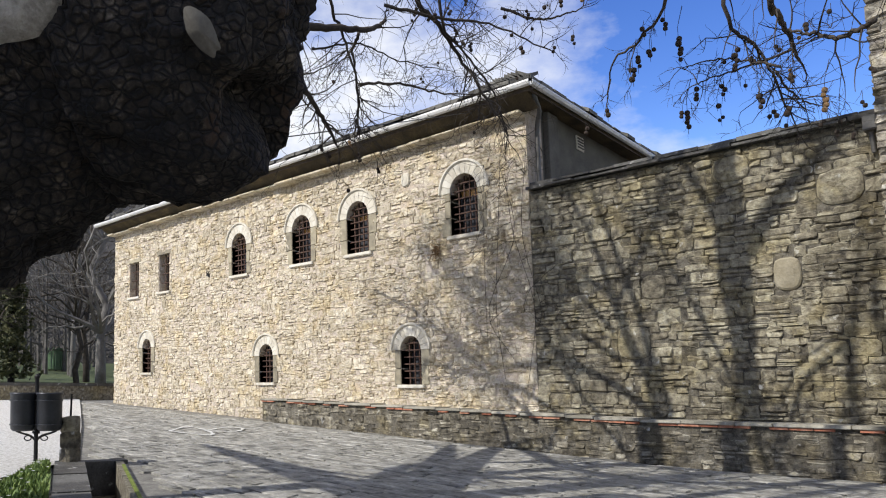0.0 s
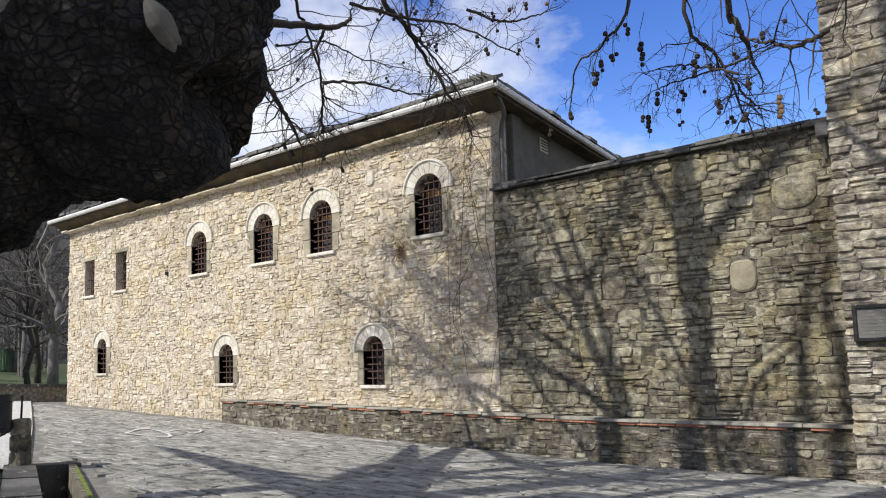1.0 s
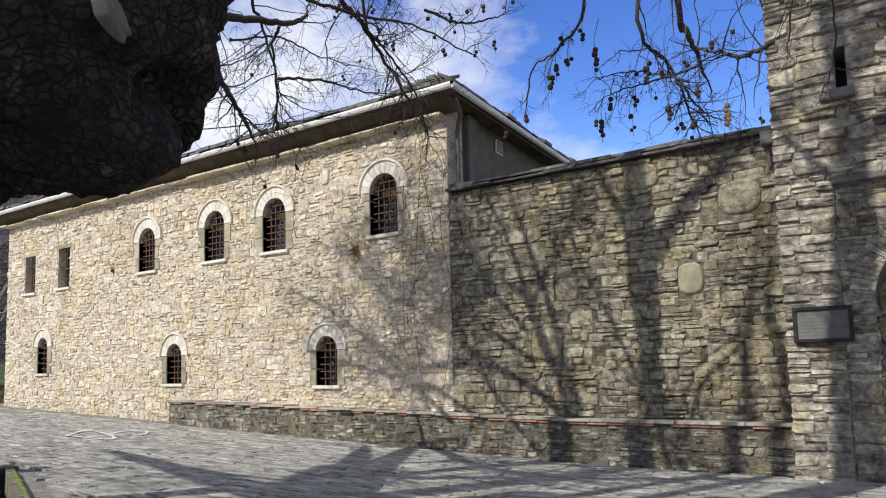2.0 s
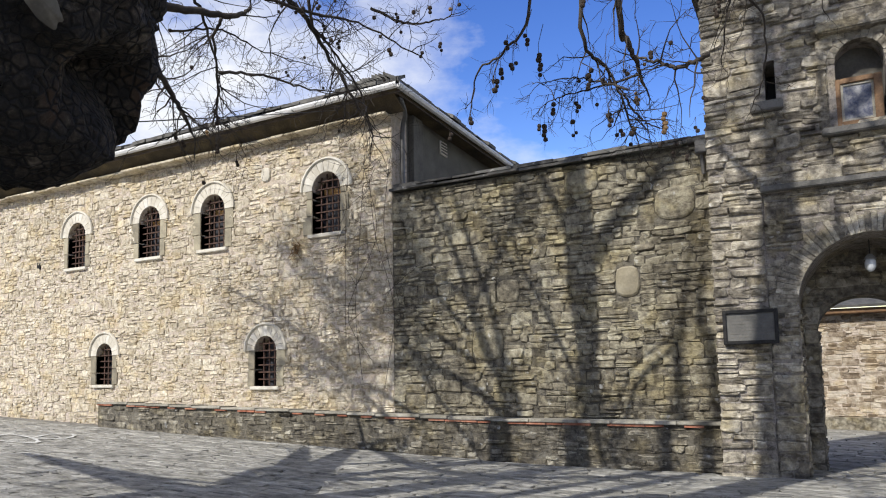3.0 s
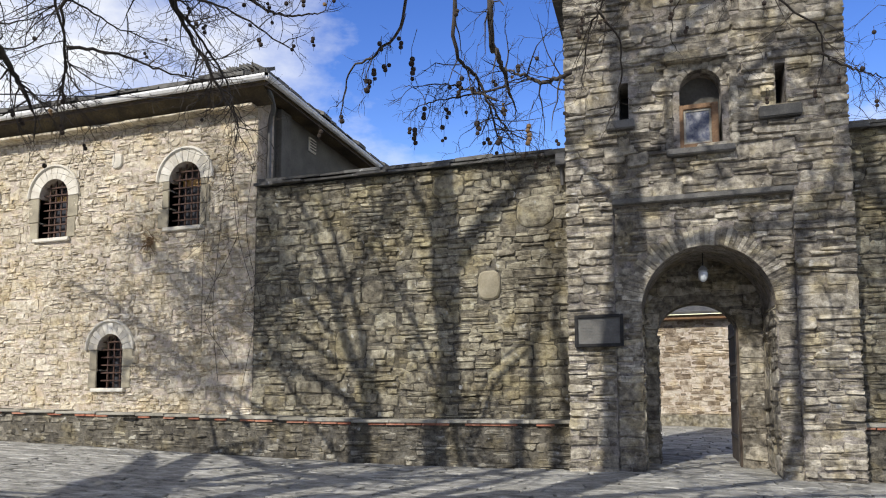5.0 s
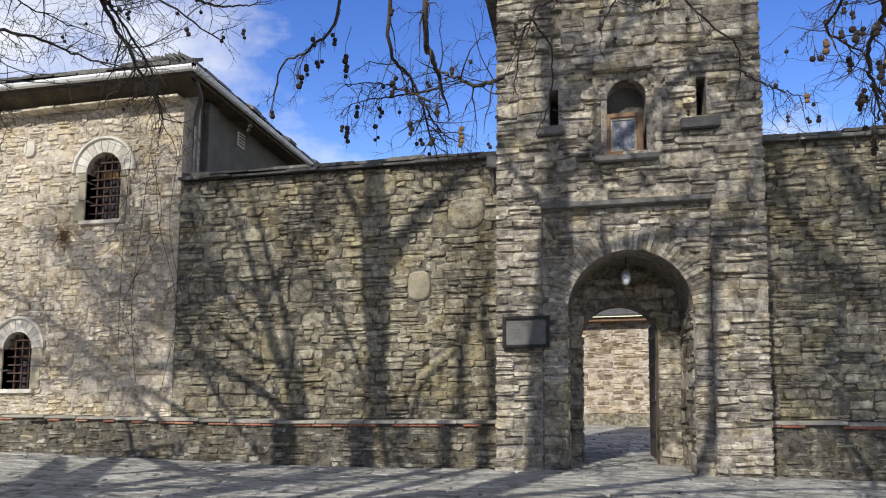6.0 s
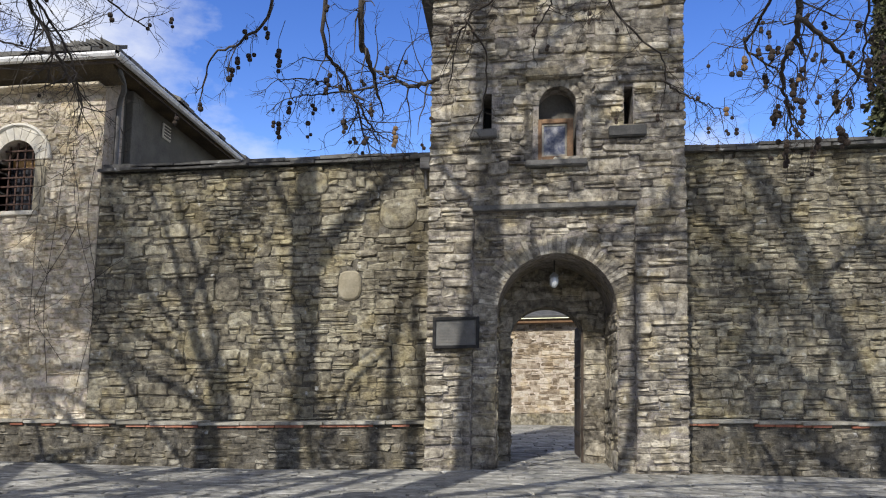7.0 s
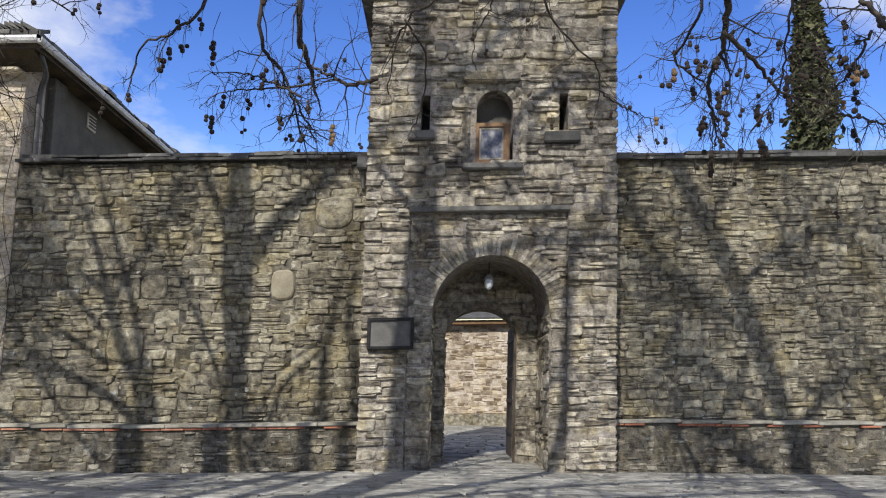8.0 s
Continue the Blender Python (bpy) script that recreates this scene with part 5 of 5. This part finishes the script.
bough(0.050, (-1.28, 5.57, 4.24), (-1.29, 5.87, 4.11), (-1.27, 6.13, 4.02), (-1.28, 6.39, 3.94), top=True, twigs=4, balls=0.1, size=0.5)
bough(0.032, (-0.65, 5.96, 3.90), (-0.91, 6.14, 3.92), (-1.13, 6.25, 4.08), (-1.35, 6.36, 4.22), twigs=12, balls=0.12)
bough(0.030, (-1.55, 5.38, 4.04), (-1.46, 5.70, 3.89), (-1.40, 6.00, 3.73), (-1.38, 6.31, 3.49), top=True, twigs=16, balls=0.16)
bough(0.014, (-1.24, 5.57, 3.57), (-1.53, 5.63, 3.74), (-1.78, 5.72, 3.85), (-2.09, 5.81, 3.89), twigs=7, balls=0.15, size=0.4)
bough(0.014, (-1.19, 5.73, 3.75), (-1.55, 5.85, 3.77), (-1.90, 5.95, 3.80), (-2.11, 6.08, 3.83), twigs=7, balls=0.15, size=0.4)
bough(0.014, (-1.34, 5.84, 3.66), (-1.28, 6.12, 3.55), (-1.21, 6.35, 3.53), (-1.16, 6.56, 3.55), twigs=7, balls=0.15, size=0.4)
bough(0.060, (1.96, 4.62, 4.06), (2.04, 4.86, 3.96), (2.11, 5.11, 3.84), (2.18, 5.34, 3.74), top=True, twigs=6, balls=0.2)
bough(0.026, (1.98, 4.82, 3.69), (2.27, 4.98, 3.55), (2.55, 5.14, 3.37), (2.95, 5.17, 3.29), twigs=16, balls=0.2, size=0.5)
bough(0.022, (1.89, 4.75, 3.44), (1.93, 4.99, 3.30), (2.06, 5.19, 3.17), (2.15, 5.39, 3.03), twigs=12, balls=0.35, size=0.4)
bough(0.024, (1.84, 4.82, 4.01), (1.85, 5.12, 3.84), (1.82, 5.39, 3.75), (2.10, 5.54, 3.64), top=True, twigs=14, balls=0.25, size=0.5)
bough(0.030, (2.74, 4.12, 3.31), (2.70, 4.24, 3.52), (2.69, 4.36, 3.70), (2.69, 4.47, 3.88), twigs=10, balls=0.3, size=0.5)
bough(0.016, (2.65, 4.17, 3.34), (2.69, 4.38, 3.26), (2.71, 4.60, 3.21), (2.73, 4.79, 3.20), twigs=8, balls=0.3, size=0.35)
bough(0.016, (2.28, 4.41, 3.73), (2.37, 4.69, 3.53), (2.45, 4.95, 3.33), (2.38, 5.27, 3.11), top=True, twigs=16, balls=0.3, size=0.45)
bough(0.014, (2.65, 4.58, 2.97), (2.85, 4.67, 2.98), (3.06, 4.75, 2.97), (3.24, 4.84, 2.98), twigs=7, balls=0.15, size=0.4)
bough(0.022, (-0.12, 5.99, 4.77), (-0.37, 6.28, 4.68), (-0.52, 6.57, 4.56), (-0.65, 6.93, 4.27), top=True, twigs=14, balls=0.12, size=0.6)
bough(0.016, (-0.43, 6.11, 4.53), (-0.24, 6.46, 4.34), (-0.29, 6.85, 4.00), (-0.42, 7.14, 3.82), twigs=7, balls=0.15, size=0.4)
bough(0.020, (0.83, 5.97, 4.71), (1.09, 6.31, 4.47), (1.45, 6.57, 4.27), (1.55, 6.88, 4.07), top=True, twigs=8, balls=0.15)
bough(0.014, (1.35, 6.10, 3.84), (1.60, 6.30, 3.77), (1.80, 6.47, 3.76), (2.02, 6.64, 3.75), twigs=7, balls=0.15, size=0.4)
bough(0.014, (0.38, 6.01, 4.73), (0.34, 6.28, 4.67), (0.25, 6.56, 4.61), (0.23, 6.86, 4.47), top=True, twigs=6, balls=0.3, size=0.4)

# ---- hanging fruit ----
SEEDS = [(-2.31, 5.32, 3.87, 3, False),
         (-2.15, 5.32, 3.98, 2, False),
         (-2.56, 5.33, 3.60, 2, False),
         (-1.89, 5.59, 3.63, 3, False),
         (-1.98, 5.60, 3.53, 4, False),
         (-1.76, 5.68, 3.51, 1, False),
         (-1.28, 5.85, 3.41, 2, False),
         (-1.01, 5.87, 3.50, 5, True),
         (-1.56, 5.59, 3.86, 5, False),
         (-1.45, 5.65, 3.78, 2, False),
         (-1.93, 5.37, 4.04, 5, False),
         (-2.00, 5.29, 4.15, 3, False),
         (2.04, 4.92, 3.19, 5, False),
         (1.98, 4.91, 3.27, 4, False),
         (2.28, 4.90, 2.97, 4, False),
         (2.30, 4.90, 2.93, 3, False),
         (2.15, 4.98, 2.91, 2, False),
         (2.44, 4.10, 3.22, 2, False),
         (1.65, 4.90, 3.54, 3, True),
         (1.80, 4.83, 3.58, 3, False),
         (1.89, 4.98, 3.18, 3, False)]

# a few seed strings placed to fit the camera's view, hung from no twig
last = thing("seed_string", "hanging strings of dark and tan seed balls", "seed balls")
for x, y, z, c, t in SEEDS:
    seed_string(last, (x, y, z), brng, c, t, 1.15, 0.16)

cable = thing("cable", "thin black cable strung from the tree to the eaves", "cable")
part("wire", tube([tuple(q) for q in spline([(-3.6, 1.9, 2.9), (-4.91, 3.2, 3.21), (-5.84, 5.4, 4.16), (-7.73, 10.24, 6.36)], 24)], [0.006] * 24, 5), IRON, cable)

# ---- the yard's small things ----
def bin_stand(x, y):
    g = gz(x)
    b = thing("litter_bin", "black double litter bin hung on an iron post", "litter bin")
    part("post", tube([(x, y, g - 0.03), (x, y, g + 1.08)], [0.024, 0.024], 10), IRON, b)
    part("finial", tube([(x, y, g + 1.08), (x, y, g + 1.10), (x, y, g + 1.13)], [0.032, 0.034, 0.012], 10), IRON, b)
    for s in (-1, 1):
        cx = x + s * 0.10
        cy = y + s * 0.115
        prof = [(q * 0.84, z) for q, z in [(0.135, 0.42), (0.165, 0.45), (0.17, 0.60), (0.172, 0.86), (0.182, 0.875), (0.182, 0.895), (0.165, 0.895), (0.16, 0.5)]]
        vs, fs = [], []
        n = 24
        for r, z in prof:
            for k in range(n):
                a = 2 * math.pi * k / n
                vs.append((cx + r * math.cos(a), cy + r * math.sin(a), g + z))
        for i in range(len(prof) - 1):
            for k in range(n):
                fs.append((i * n + k, i * n + (k + 1) % n, (i + 1) * n + (k + 1) % n, (i + 1) * n + k))
        fs += [tuple(range(n - 1, -1, -1)), tuple(range((len(prof) - 1) * n, len(prof) * n))]
        drum = part("drum", (vs, fs), DARK_PLASTIC, b, "black plastic drum", True)
        for z in (0.5, 0.8):
            part("hoop", tube([(cx + 0.147 * math.cos(2 * math.pi * k / n), cy + 0.147 * math.sin(2 * math.pi * k / n), g + z) for k in range(n + 1)], [0.008] * (n + 1), 5), DARK_PLASTIC, drum)
        part("bracket", tube([tuple(q) for q in spline([(x, y, g + 0.30), (x + s * 0.05, y + s * 0.05, g + 0.36), (x + s * 0.12, y + s * 0.12, g + 0.39), (x + s * 0.17, y + s * 0.17, g + 0.42)], 10)], [0.014] * 10, 6), IRON, b, "scrolled iron bracket")
        part("scroll", tube([(x + s * (0.07 + 0.03 * math.cos(k * 0.7)), y + s * (0.07 + 0.03 * math.cos(k * 0.7)), g + 0.33 + 0.03 * math.sin(k * 0.7)) for k in range(10)], [0.008] * 10, 5), IRON, b)
    part("collar", box(x - 0.035, x + 0.035, y - 0.035, y + 0.035, g + 0.385, g + 0.42, 0.006), IRON, b)


bin_stand(-9.65, 3.43)
sx0, sy0 = -9.55, 3.80
g = gz(sx0)
stump = thing("stone_bollard", "short grey bollard of stacked round stone drums", "bollard")
for k in range(3):
    h0 = g + 0.195 * k
    rr = (0.125, 0.12, 0.112)[k]
    part("drum", tube([(sx0, sy0, h0), (sx0, sy0, h0 + 0.02), (sx0 + 0.005, sy0, h0 + 0.17), (sx0, sy0, h0 + 0.19)], [rr * 0.95, rr, rr, rr * 0.93], 18, 0.08, k), STONE_BENCH, stump, smooth=False)
part("rod", tube([(sx0, sy0, g + 0.57), (sx0 + 0.02, sy0, g + 0.88)], [0.014, 0.012], 6), IRON, stump, "thin iron rod")

ditch = thing("stone_gutter", "open stone-lined gutter with mossy edge", "gutter", "structure")


def strip(x0, y0, x1, y1, w, z0, z1, name, material, owner, label=""):
    """A kerb from one place to another, w wide to its right-hand side."""
    d = Vector((x1 - x0, y1 - y0, 0)).normalized()
    s = Vector((d.y, -d.x, 0)) * w
    q = [(x0, y0), (x1, y1), (x1 + s.x, y1 + s.y), (x0 + s.x, y0 + s.y)]
    vs = [(a, b, gz(a) + z0) for a, b in q] + [(a, b, gz(a) + z1) for a, b in q]
    part(name, (vs, [(0, 3, 2, 1), (4, 5, 6, 7), (0, 1, 5, 4), (1, 2, 6, 5), (2, 3, 7, 6), (3, 0, 4, 7)]), material, owner, label)


strip(-9.55, 4.47, -6.0, 3.06, 0.09, -0.5, 0.012, "far_side", STONE_BENCH, ditch)
for k in range(6):
    a, b = k / 6 + 0.004, (k + 1) / 6 - 0.004
    strip(-9.55 + 3.55 * a, 3.98 - 1.38 * a, -9.55 + 3.55 * b, 3.98 - 1.38 * b, 0.34, -0.5, 0.03 + 0.008 * (k % 2), "kerb_stone", COPING, ditch)
strip(-9.6, 4.5, -6.0, 3.1, 0.62, -0.5, -0.42, "bed", STONE_BENCH, ditch, "stone gutter bed")
strip(-9.62, 3.93, -9.5, 4.48, 0.2, -0.5, 0.02, "end_slab", COPING, ditch)
strip(-8.9, 4.205, -6.0, 3.05, 0.035, -0.3, 0.028, "moss_edge", MOSS, ditch, "yellow-green moss")

# planted bed by the gutter
def blades(region, count, rng, height, width):
    shapes = []
    for _ in range(count):
        x, y = region(rng)
        z = gz(x)
        a = rng.uniform(0, 2 * math.pi)
        h, w = rng.uniform(*height), rng.uniform(*width)
        dx, dy = math.cos(a), math.sin(a)
        le = rng.uniform(0.1, 0.6) * h
        vs = [(x - dy * w, y + dx * w, z), (x + dy * w, y - dx * w, z), (x + dx * le * 0.4 + dy * w * 0.8, y + dy * le * 0.4 - dx * w * 0.8, z + h * 0.6), (x + dx * le * 0.4 - dy * w * 0.8, y + dy * le * 0.4 + dx * w * 0.8, z + h * 0.6), (x + dx * le, y + dy * le, z + h)]
        shapes.append((vs, [(0, 1, 2, 3), (3, 2, 4)]))
    return joined(shapes)


rng = random.Random(91)
bed = lambda r: (lambda a, b: (-9.45 + 3.3 * a, 3.52 - 1.25 * a - b * (0.12 + 0.9 * a)))(r.random(), r.random())
tagged(part("grass_bed", blades(bed, 5000, rng, (0.03, 0.11), (0.006, 0.018)), GRASS), "green grass and leafy plants beside the gutter", "grass", kind="stuff")
for k in range(26):
    x, y = bed(rng)
    fl = thing("white_flower", "small white flower among the grass", "flower", group="flowers in the bed")
    z = gz(x)
    part("stem", tube([(x, y, z), (x + 0.01, y, z + 0.12)], [0.003, 0.002], 4), GRASS, fl)
    vs = [(x + 0.01, y, z + 0.122)] + [(x + 0.01 + 0.022 * math.cos(a * 0.6283) * (1 if a % 2 else 0.55), y + 0.022 * math.sin(a * 0.6283) * (1 if a % 2 else 0.55), z + 0.13) for a in range(10)]
    part("petals", (vs, [(0, 1 + i, 1 + (i + 1) % 10) for i in range(10)]), PETAL, fl)

# worn paint on the paving
paint = thing("paint_marking", "worn white painted outline on the paving", "road marking")
for ctrl in ([(-12.86, 6.93), (-13.65, 7.75), (-12.6, 7.6), (-11.8, 7.15), (-12.86, 6.93)], [(-12.6, 7.55), (-13.1, 8.25), (-12.75, 8.5), (-12.2, 7.95), (-12.6, 7.55)]):
    pts = spline(ctrl, 30)
    vs, fs = [], []
    for i, q in enumerate(pts):
        d = pts[min(i + 1, 29)] - pts[max(i - 1, 0)]
        d = d / np.linalg.norm(d)
        w = 0.032 + 0.014 * math.sin(i * 1.7)
        for s in (-1, 1):
            x, y = q[0] - d[1] * w * s, q[1] + d[0] * w * s
            vs.append((float(x), float(y), gz(float(x)) + 0.024))
    part("line", (vs, [(2 * i, 2 * i + 1, 2 * i + 3, 2 * i + 2) for i in range(29)]), PAINT, paint)

# ---- beyond the yard ----
def bare_tree(x, y, h, seed, material, name="bare_tree", label="bare winter tree with grey branches", r=0.16, depth=3):
    rg = random.Random(seed)
    t = thing(name, label, "tree", group="bare trees behind the yard")
    z = gz(x)
    pts = [(x + rg.uniform(-0.1, 0.1) * i, y + rg.uniform(-0.1, 0.1) * i, z - 0.1 + h * 0.7 * i / 6) for i in range(7)]
    part("trunk", tube(pts, [r * (1 - 0.11 * i) for i in range(7)], 9, 0.2, seed), material, t, smooth=True)
    sh = []
    for k in range(15):
        i = rg.randint(2, 6)
        a = rg.uniform(0, 2 * math.pi)
        grow(sh, pts[i], (math.cos(a), math.sin(a), rg.uniform(0.25, 1.2)), h * rg.uniform(0.25, 0.45), r * 0.4, depth, rg, -0.1, None, 0.8, (3, 4))
    part("crown", joined(sh), material, t, "bare branching crown")


PALE_BARK = shade("pale_bark", [(0.086, 0.078, 0.068), (0.151, 0.140, 0.126), (0.223, 0.212, 0.191)], 3, 0.9, 0.5, 20)
bare_tree(-29.5, 12.9, 11, 1, PALE_BARK, r=0.24)
bare_tree(-33.5, 13.6, 9, 2, TWIG, r=0.14)
bare_tree(-35.0, 14.6, 12, 3, TWIG)
bare_tree(-38.0, 11.0, 12, 4, TWIG)
bare_tree(-31.5, 8.6, 7, 5, TWIG, r=0.2)
bare_tree(-40.0, 16.0, 13, 6, PALE_BARK)


def leafy(name, label, x, y, z0, h, w, count, seed, leaf=0.12, trunk=True, profile=None):
    rg = random.Random(seed)
    t = thing(name, label, "tree")
    if trunk:
        part("trunk", tube([(x, y, z0), (x, y, z0 + h * 0.9)], [w * 0.12, 0.03], 8), BARK, t)
    sh = []
    for _ in range(count):
        f = rg.random() ** 0.85
        a = rg.uniform(0, 2 * math.pi)
        pr = profile(f) if profile else (1 - f) ** 0.7
        lump = 0.72 + 0.75 * noise.noise(Vector((math.cos(a) * 1.3, math.sin(a) * 1.3, f * 9 + seed)))
        r = w * pr * lump * rg.uniform(0.4, 1.05)
        c = Vector((x + r * math.cos(a), y + r * math.sin(a), z0 + 0.06 * h + f * h * 0.94))
        for _k in range(2):
            d1 = Vector((rg.gauss(0, 1), rg.gauss(0, 1), rg.gauss(0, 1))).normalized() * leaf * rg.uniform(0.5, 1.2)
            d2 = Vector((rg.gauss(0, 1), rg.gauss(0, 1), rg.gauss(0, 1))).normalized() * leaf * 0.5
            sh.append(([tuple(c - d1), tuple(c + d2), tuple(c + d1), tuple(c - d2)], [(0, 1, 2, 3)]))
    part("crown", joined(sh), LEAF, t, "dense dark green foliage")


leafy("conifer", "dark narrow evergreen conifer standing behind the wall", 13.5, 25.0, -0.2, 21.0, 1.85, 7000, 4, 0.22, True, lambda f: (1 - f) ** 0.9)
leafy("conifer", "dark small evergreen tree behind the parapet", -34.5, 11.2, 1.1, 7.0, 1.2, 2600, 5, 0.16)
leafy("shrub", "yellow-green leafy shrub behind the parapet", -28.3, 7.6, 0.9, 2.6, 1.1, 1500, 6, 0.12, False, lambda f: math.sin(math.pi * min(1, f + 0.15)))

dump = thing("waste_container", "green metal waste container on the grass", "waste container")
DX, DY, DZ = -46.0, 17.6, gz(-46.0) + 0.82
part("body", box(DX - 0.65, DX + 0.65, DY - 0.6, DY + 0.6, DZ, DZ + 1.15, 0.03), GREEN_METAL, dump)
part("lid", box(DX - 0.7, DX + 0.7, DY - 0.65, DY + 0.65, DZ + 1.152, DZ + 1.32, 0.06), GREEN_METAL, dump)
for k in range(4):
    part("rib", box(DX + 0.65, DX + 0.7, DY - 0.5 + 0.3 * k, DY - 0.44 + 0.3 * k, DZ + 0.05, DZ + 1.1), GREEN_METAL, dump)
    wx, wy = DX - 0.5 + (k % 2), DY - 0.45 + (k // 2) * 0.85
    part("wheel", tube([(wx, wy, DZ), (wx, wy + 0.07, DZ)], [0.1, 0.1], 10), DARK_PLASTIC, dump)

HILL = shade("bare_wood_slope", [(0.02, 0.018, 0.016), (0.045, 0.04, 0.036), (0.085, 0.077, 0.07)], 0.5, 0.95, 0, 3.5)
WOODS = shade("far_twigs", [(0.040, 0.036, 0.032), (0.088, 0.080, 0.072), (0.160, 0.148, 0.132)], 3, 0.9, 0, 20)
hv, hf = [], []
for i in range(41):
    for j in range(14):
        a = radians(-150 + 110 * i / 40)
        d = 70 + 11 * j
        h = (46 + 9 * math.sin(i * 0.5) + 5 * math.sin(i * 1.7)) * (j / 13) ** 0.8
        x, y = d * math.sin(a), d * math.cos(a)
        hv.append((x, y, -SHEAR_X * x - SHEAR_Y * y + h + 1.5 * noise.noise(Vector((x, y, 0)) * 0.08) - 2))
for i in range(40):
    for j in range(13):
        o = i * 14 + j
        hf.append((o, o + 1, o + 15, o + 14))
tagged(part("backdrop", (hv, hf), HILL, smooth=True), "distant hillside of bare grey-brown woods", "hill", kind="structure")
rg = random.Random(17)
sh = []
for k in range(170):
    a = radians(rg.uniform(-84, -56))
    d = rg.uniform(44, 90)
    x, y = d * math.sin(a), d * math.cos(a)
    zg = -SHEAR_X * x - SHEAR_Y * y + max(0, d - 70) * 0.7 - 1.5 + (gz(x) + SHEAR_X * x + SHEAR_Y * y if d < 70 else 0)
    h = rg.uniform(7, 12)
    sh.append(tube([(x, y, zg), (x + rg.uniform(-0.6, 0.6), y, zg + h * 0.8)], [0.14, 0.05], 4, cap=False))
    for q in range(6):
        b = rg.uniform(0, 2 * math.pi)
        grow(sh, (x, y, zg + h * rg.uniform(0.25, 0.75)), (math.cos(b), math.sin(b), 0.9), h * 0.32, 0.05, 2, rg, -0.1, None, 0.8, (3, 4), 3)
tagged(part("far_woods", joined(sh), WOODS), "bare grey winter woods on the slope", "woods", kind="stuff")

# dry climber at the corner of the house and twigs over the right wall
vine = thing("dry_vine", "dry leafless climbing vine at the house corner", "vine")
rg = random.Random(23)
sh = []
for k in range(5):
    x = -6.95 - 0.2 * k + rg.uniform(-0.15, 0.15)
    pts = spline([(x, 10.72, 1.2 + rg.random()), (x - 0.15 + rg.uniform(-0.4, 0.4), 10.70, 2.6), (x + rg.uniform(-0.2, 0.25), 10.68, 4.0), (x + rg.uniform(-0.3, 0.3), 10.60, 5.2 + rg.random() * 0.7)], 12)
    sh.append(tube([tuple(q) for q in pts], [0.0045] * 12, 4))
    for q in range(8):
        i = rg.randint(2, 11)
        grow(sh, tuple(pts[i]), (rg.gauss(0, 1), -0.35, rg.gauss(0, 0.7)), rg.uniform(0.3, 0.8), 0.006, 1, rg, 0.2, None, 0.8, (2, 4), 3)
part("stem_tangle", joined(sh), TWIG, vine)
weeds = thing("dry_shrub", "pale dry twigs growing on top of the wall", "shrub")
sh = []
for k in range(12):
    grow(sh, (3.4 + rg.uniform(-0.2, 0.9), 11.2, 4.9), (rg.gauss(-0.5, 0.6), rg.gauss(0, 0.3), 0.6), rg.uniform(0.4, 0.9), 0.006, 1, rg, 0.2, None, 0.8, (2, 3), 3)
part("stem_tangle", joined(sh), PALE_BARK, weeds)

# small marks on the walls
# near-black block on the wall's face stands for a small hole's shade
slot = thing("hole_shade_block", "small dark block standing for the shade in a wall hole", "hole")
part("shade_block", box(-17.92, -17.78, Y - 0.028, Y + 0.02, 4.28, 4.46, 0.004), IRON, slot)
tuft = thing("dry_plant", "tan dry plant rooted in the wall below a window", "plant")
sh = []
for k in range(26):
    grow(sh, (-9.15 + rg.uniform(-0.08, 0.08), Y - 0.02, 3.95 + rg.uniform(-0.05, 0.1)), (rg.gauss(0.1, 0.6), -0.6, rg.gauss(-0.3, 0.5)), rg.uniform(0.1, 0.3), 0.012, 1, rg, 0.5, None, 0.8, (2, 3), 3)
part("stem_tangle", joined(sh), SEED_TAN, tuft)
spout = thing("rain_spout", "grey metal rain hopper at the end of the coping", "rain spout")
part("hopper", box(-1.42, -1.26, Y - 0.22, Y - 0.04, 4.58, 4.78, 0.015), PIPE, spout)
part("pipe", tube([(-1.34, Y - 0.1, 4.6), (-1.33, Y - 0.07, 4.3)], [0.035, 0.03], 8), PIPE, spout)
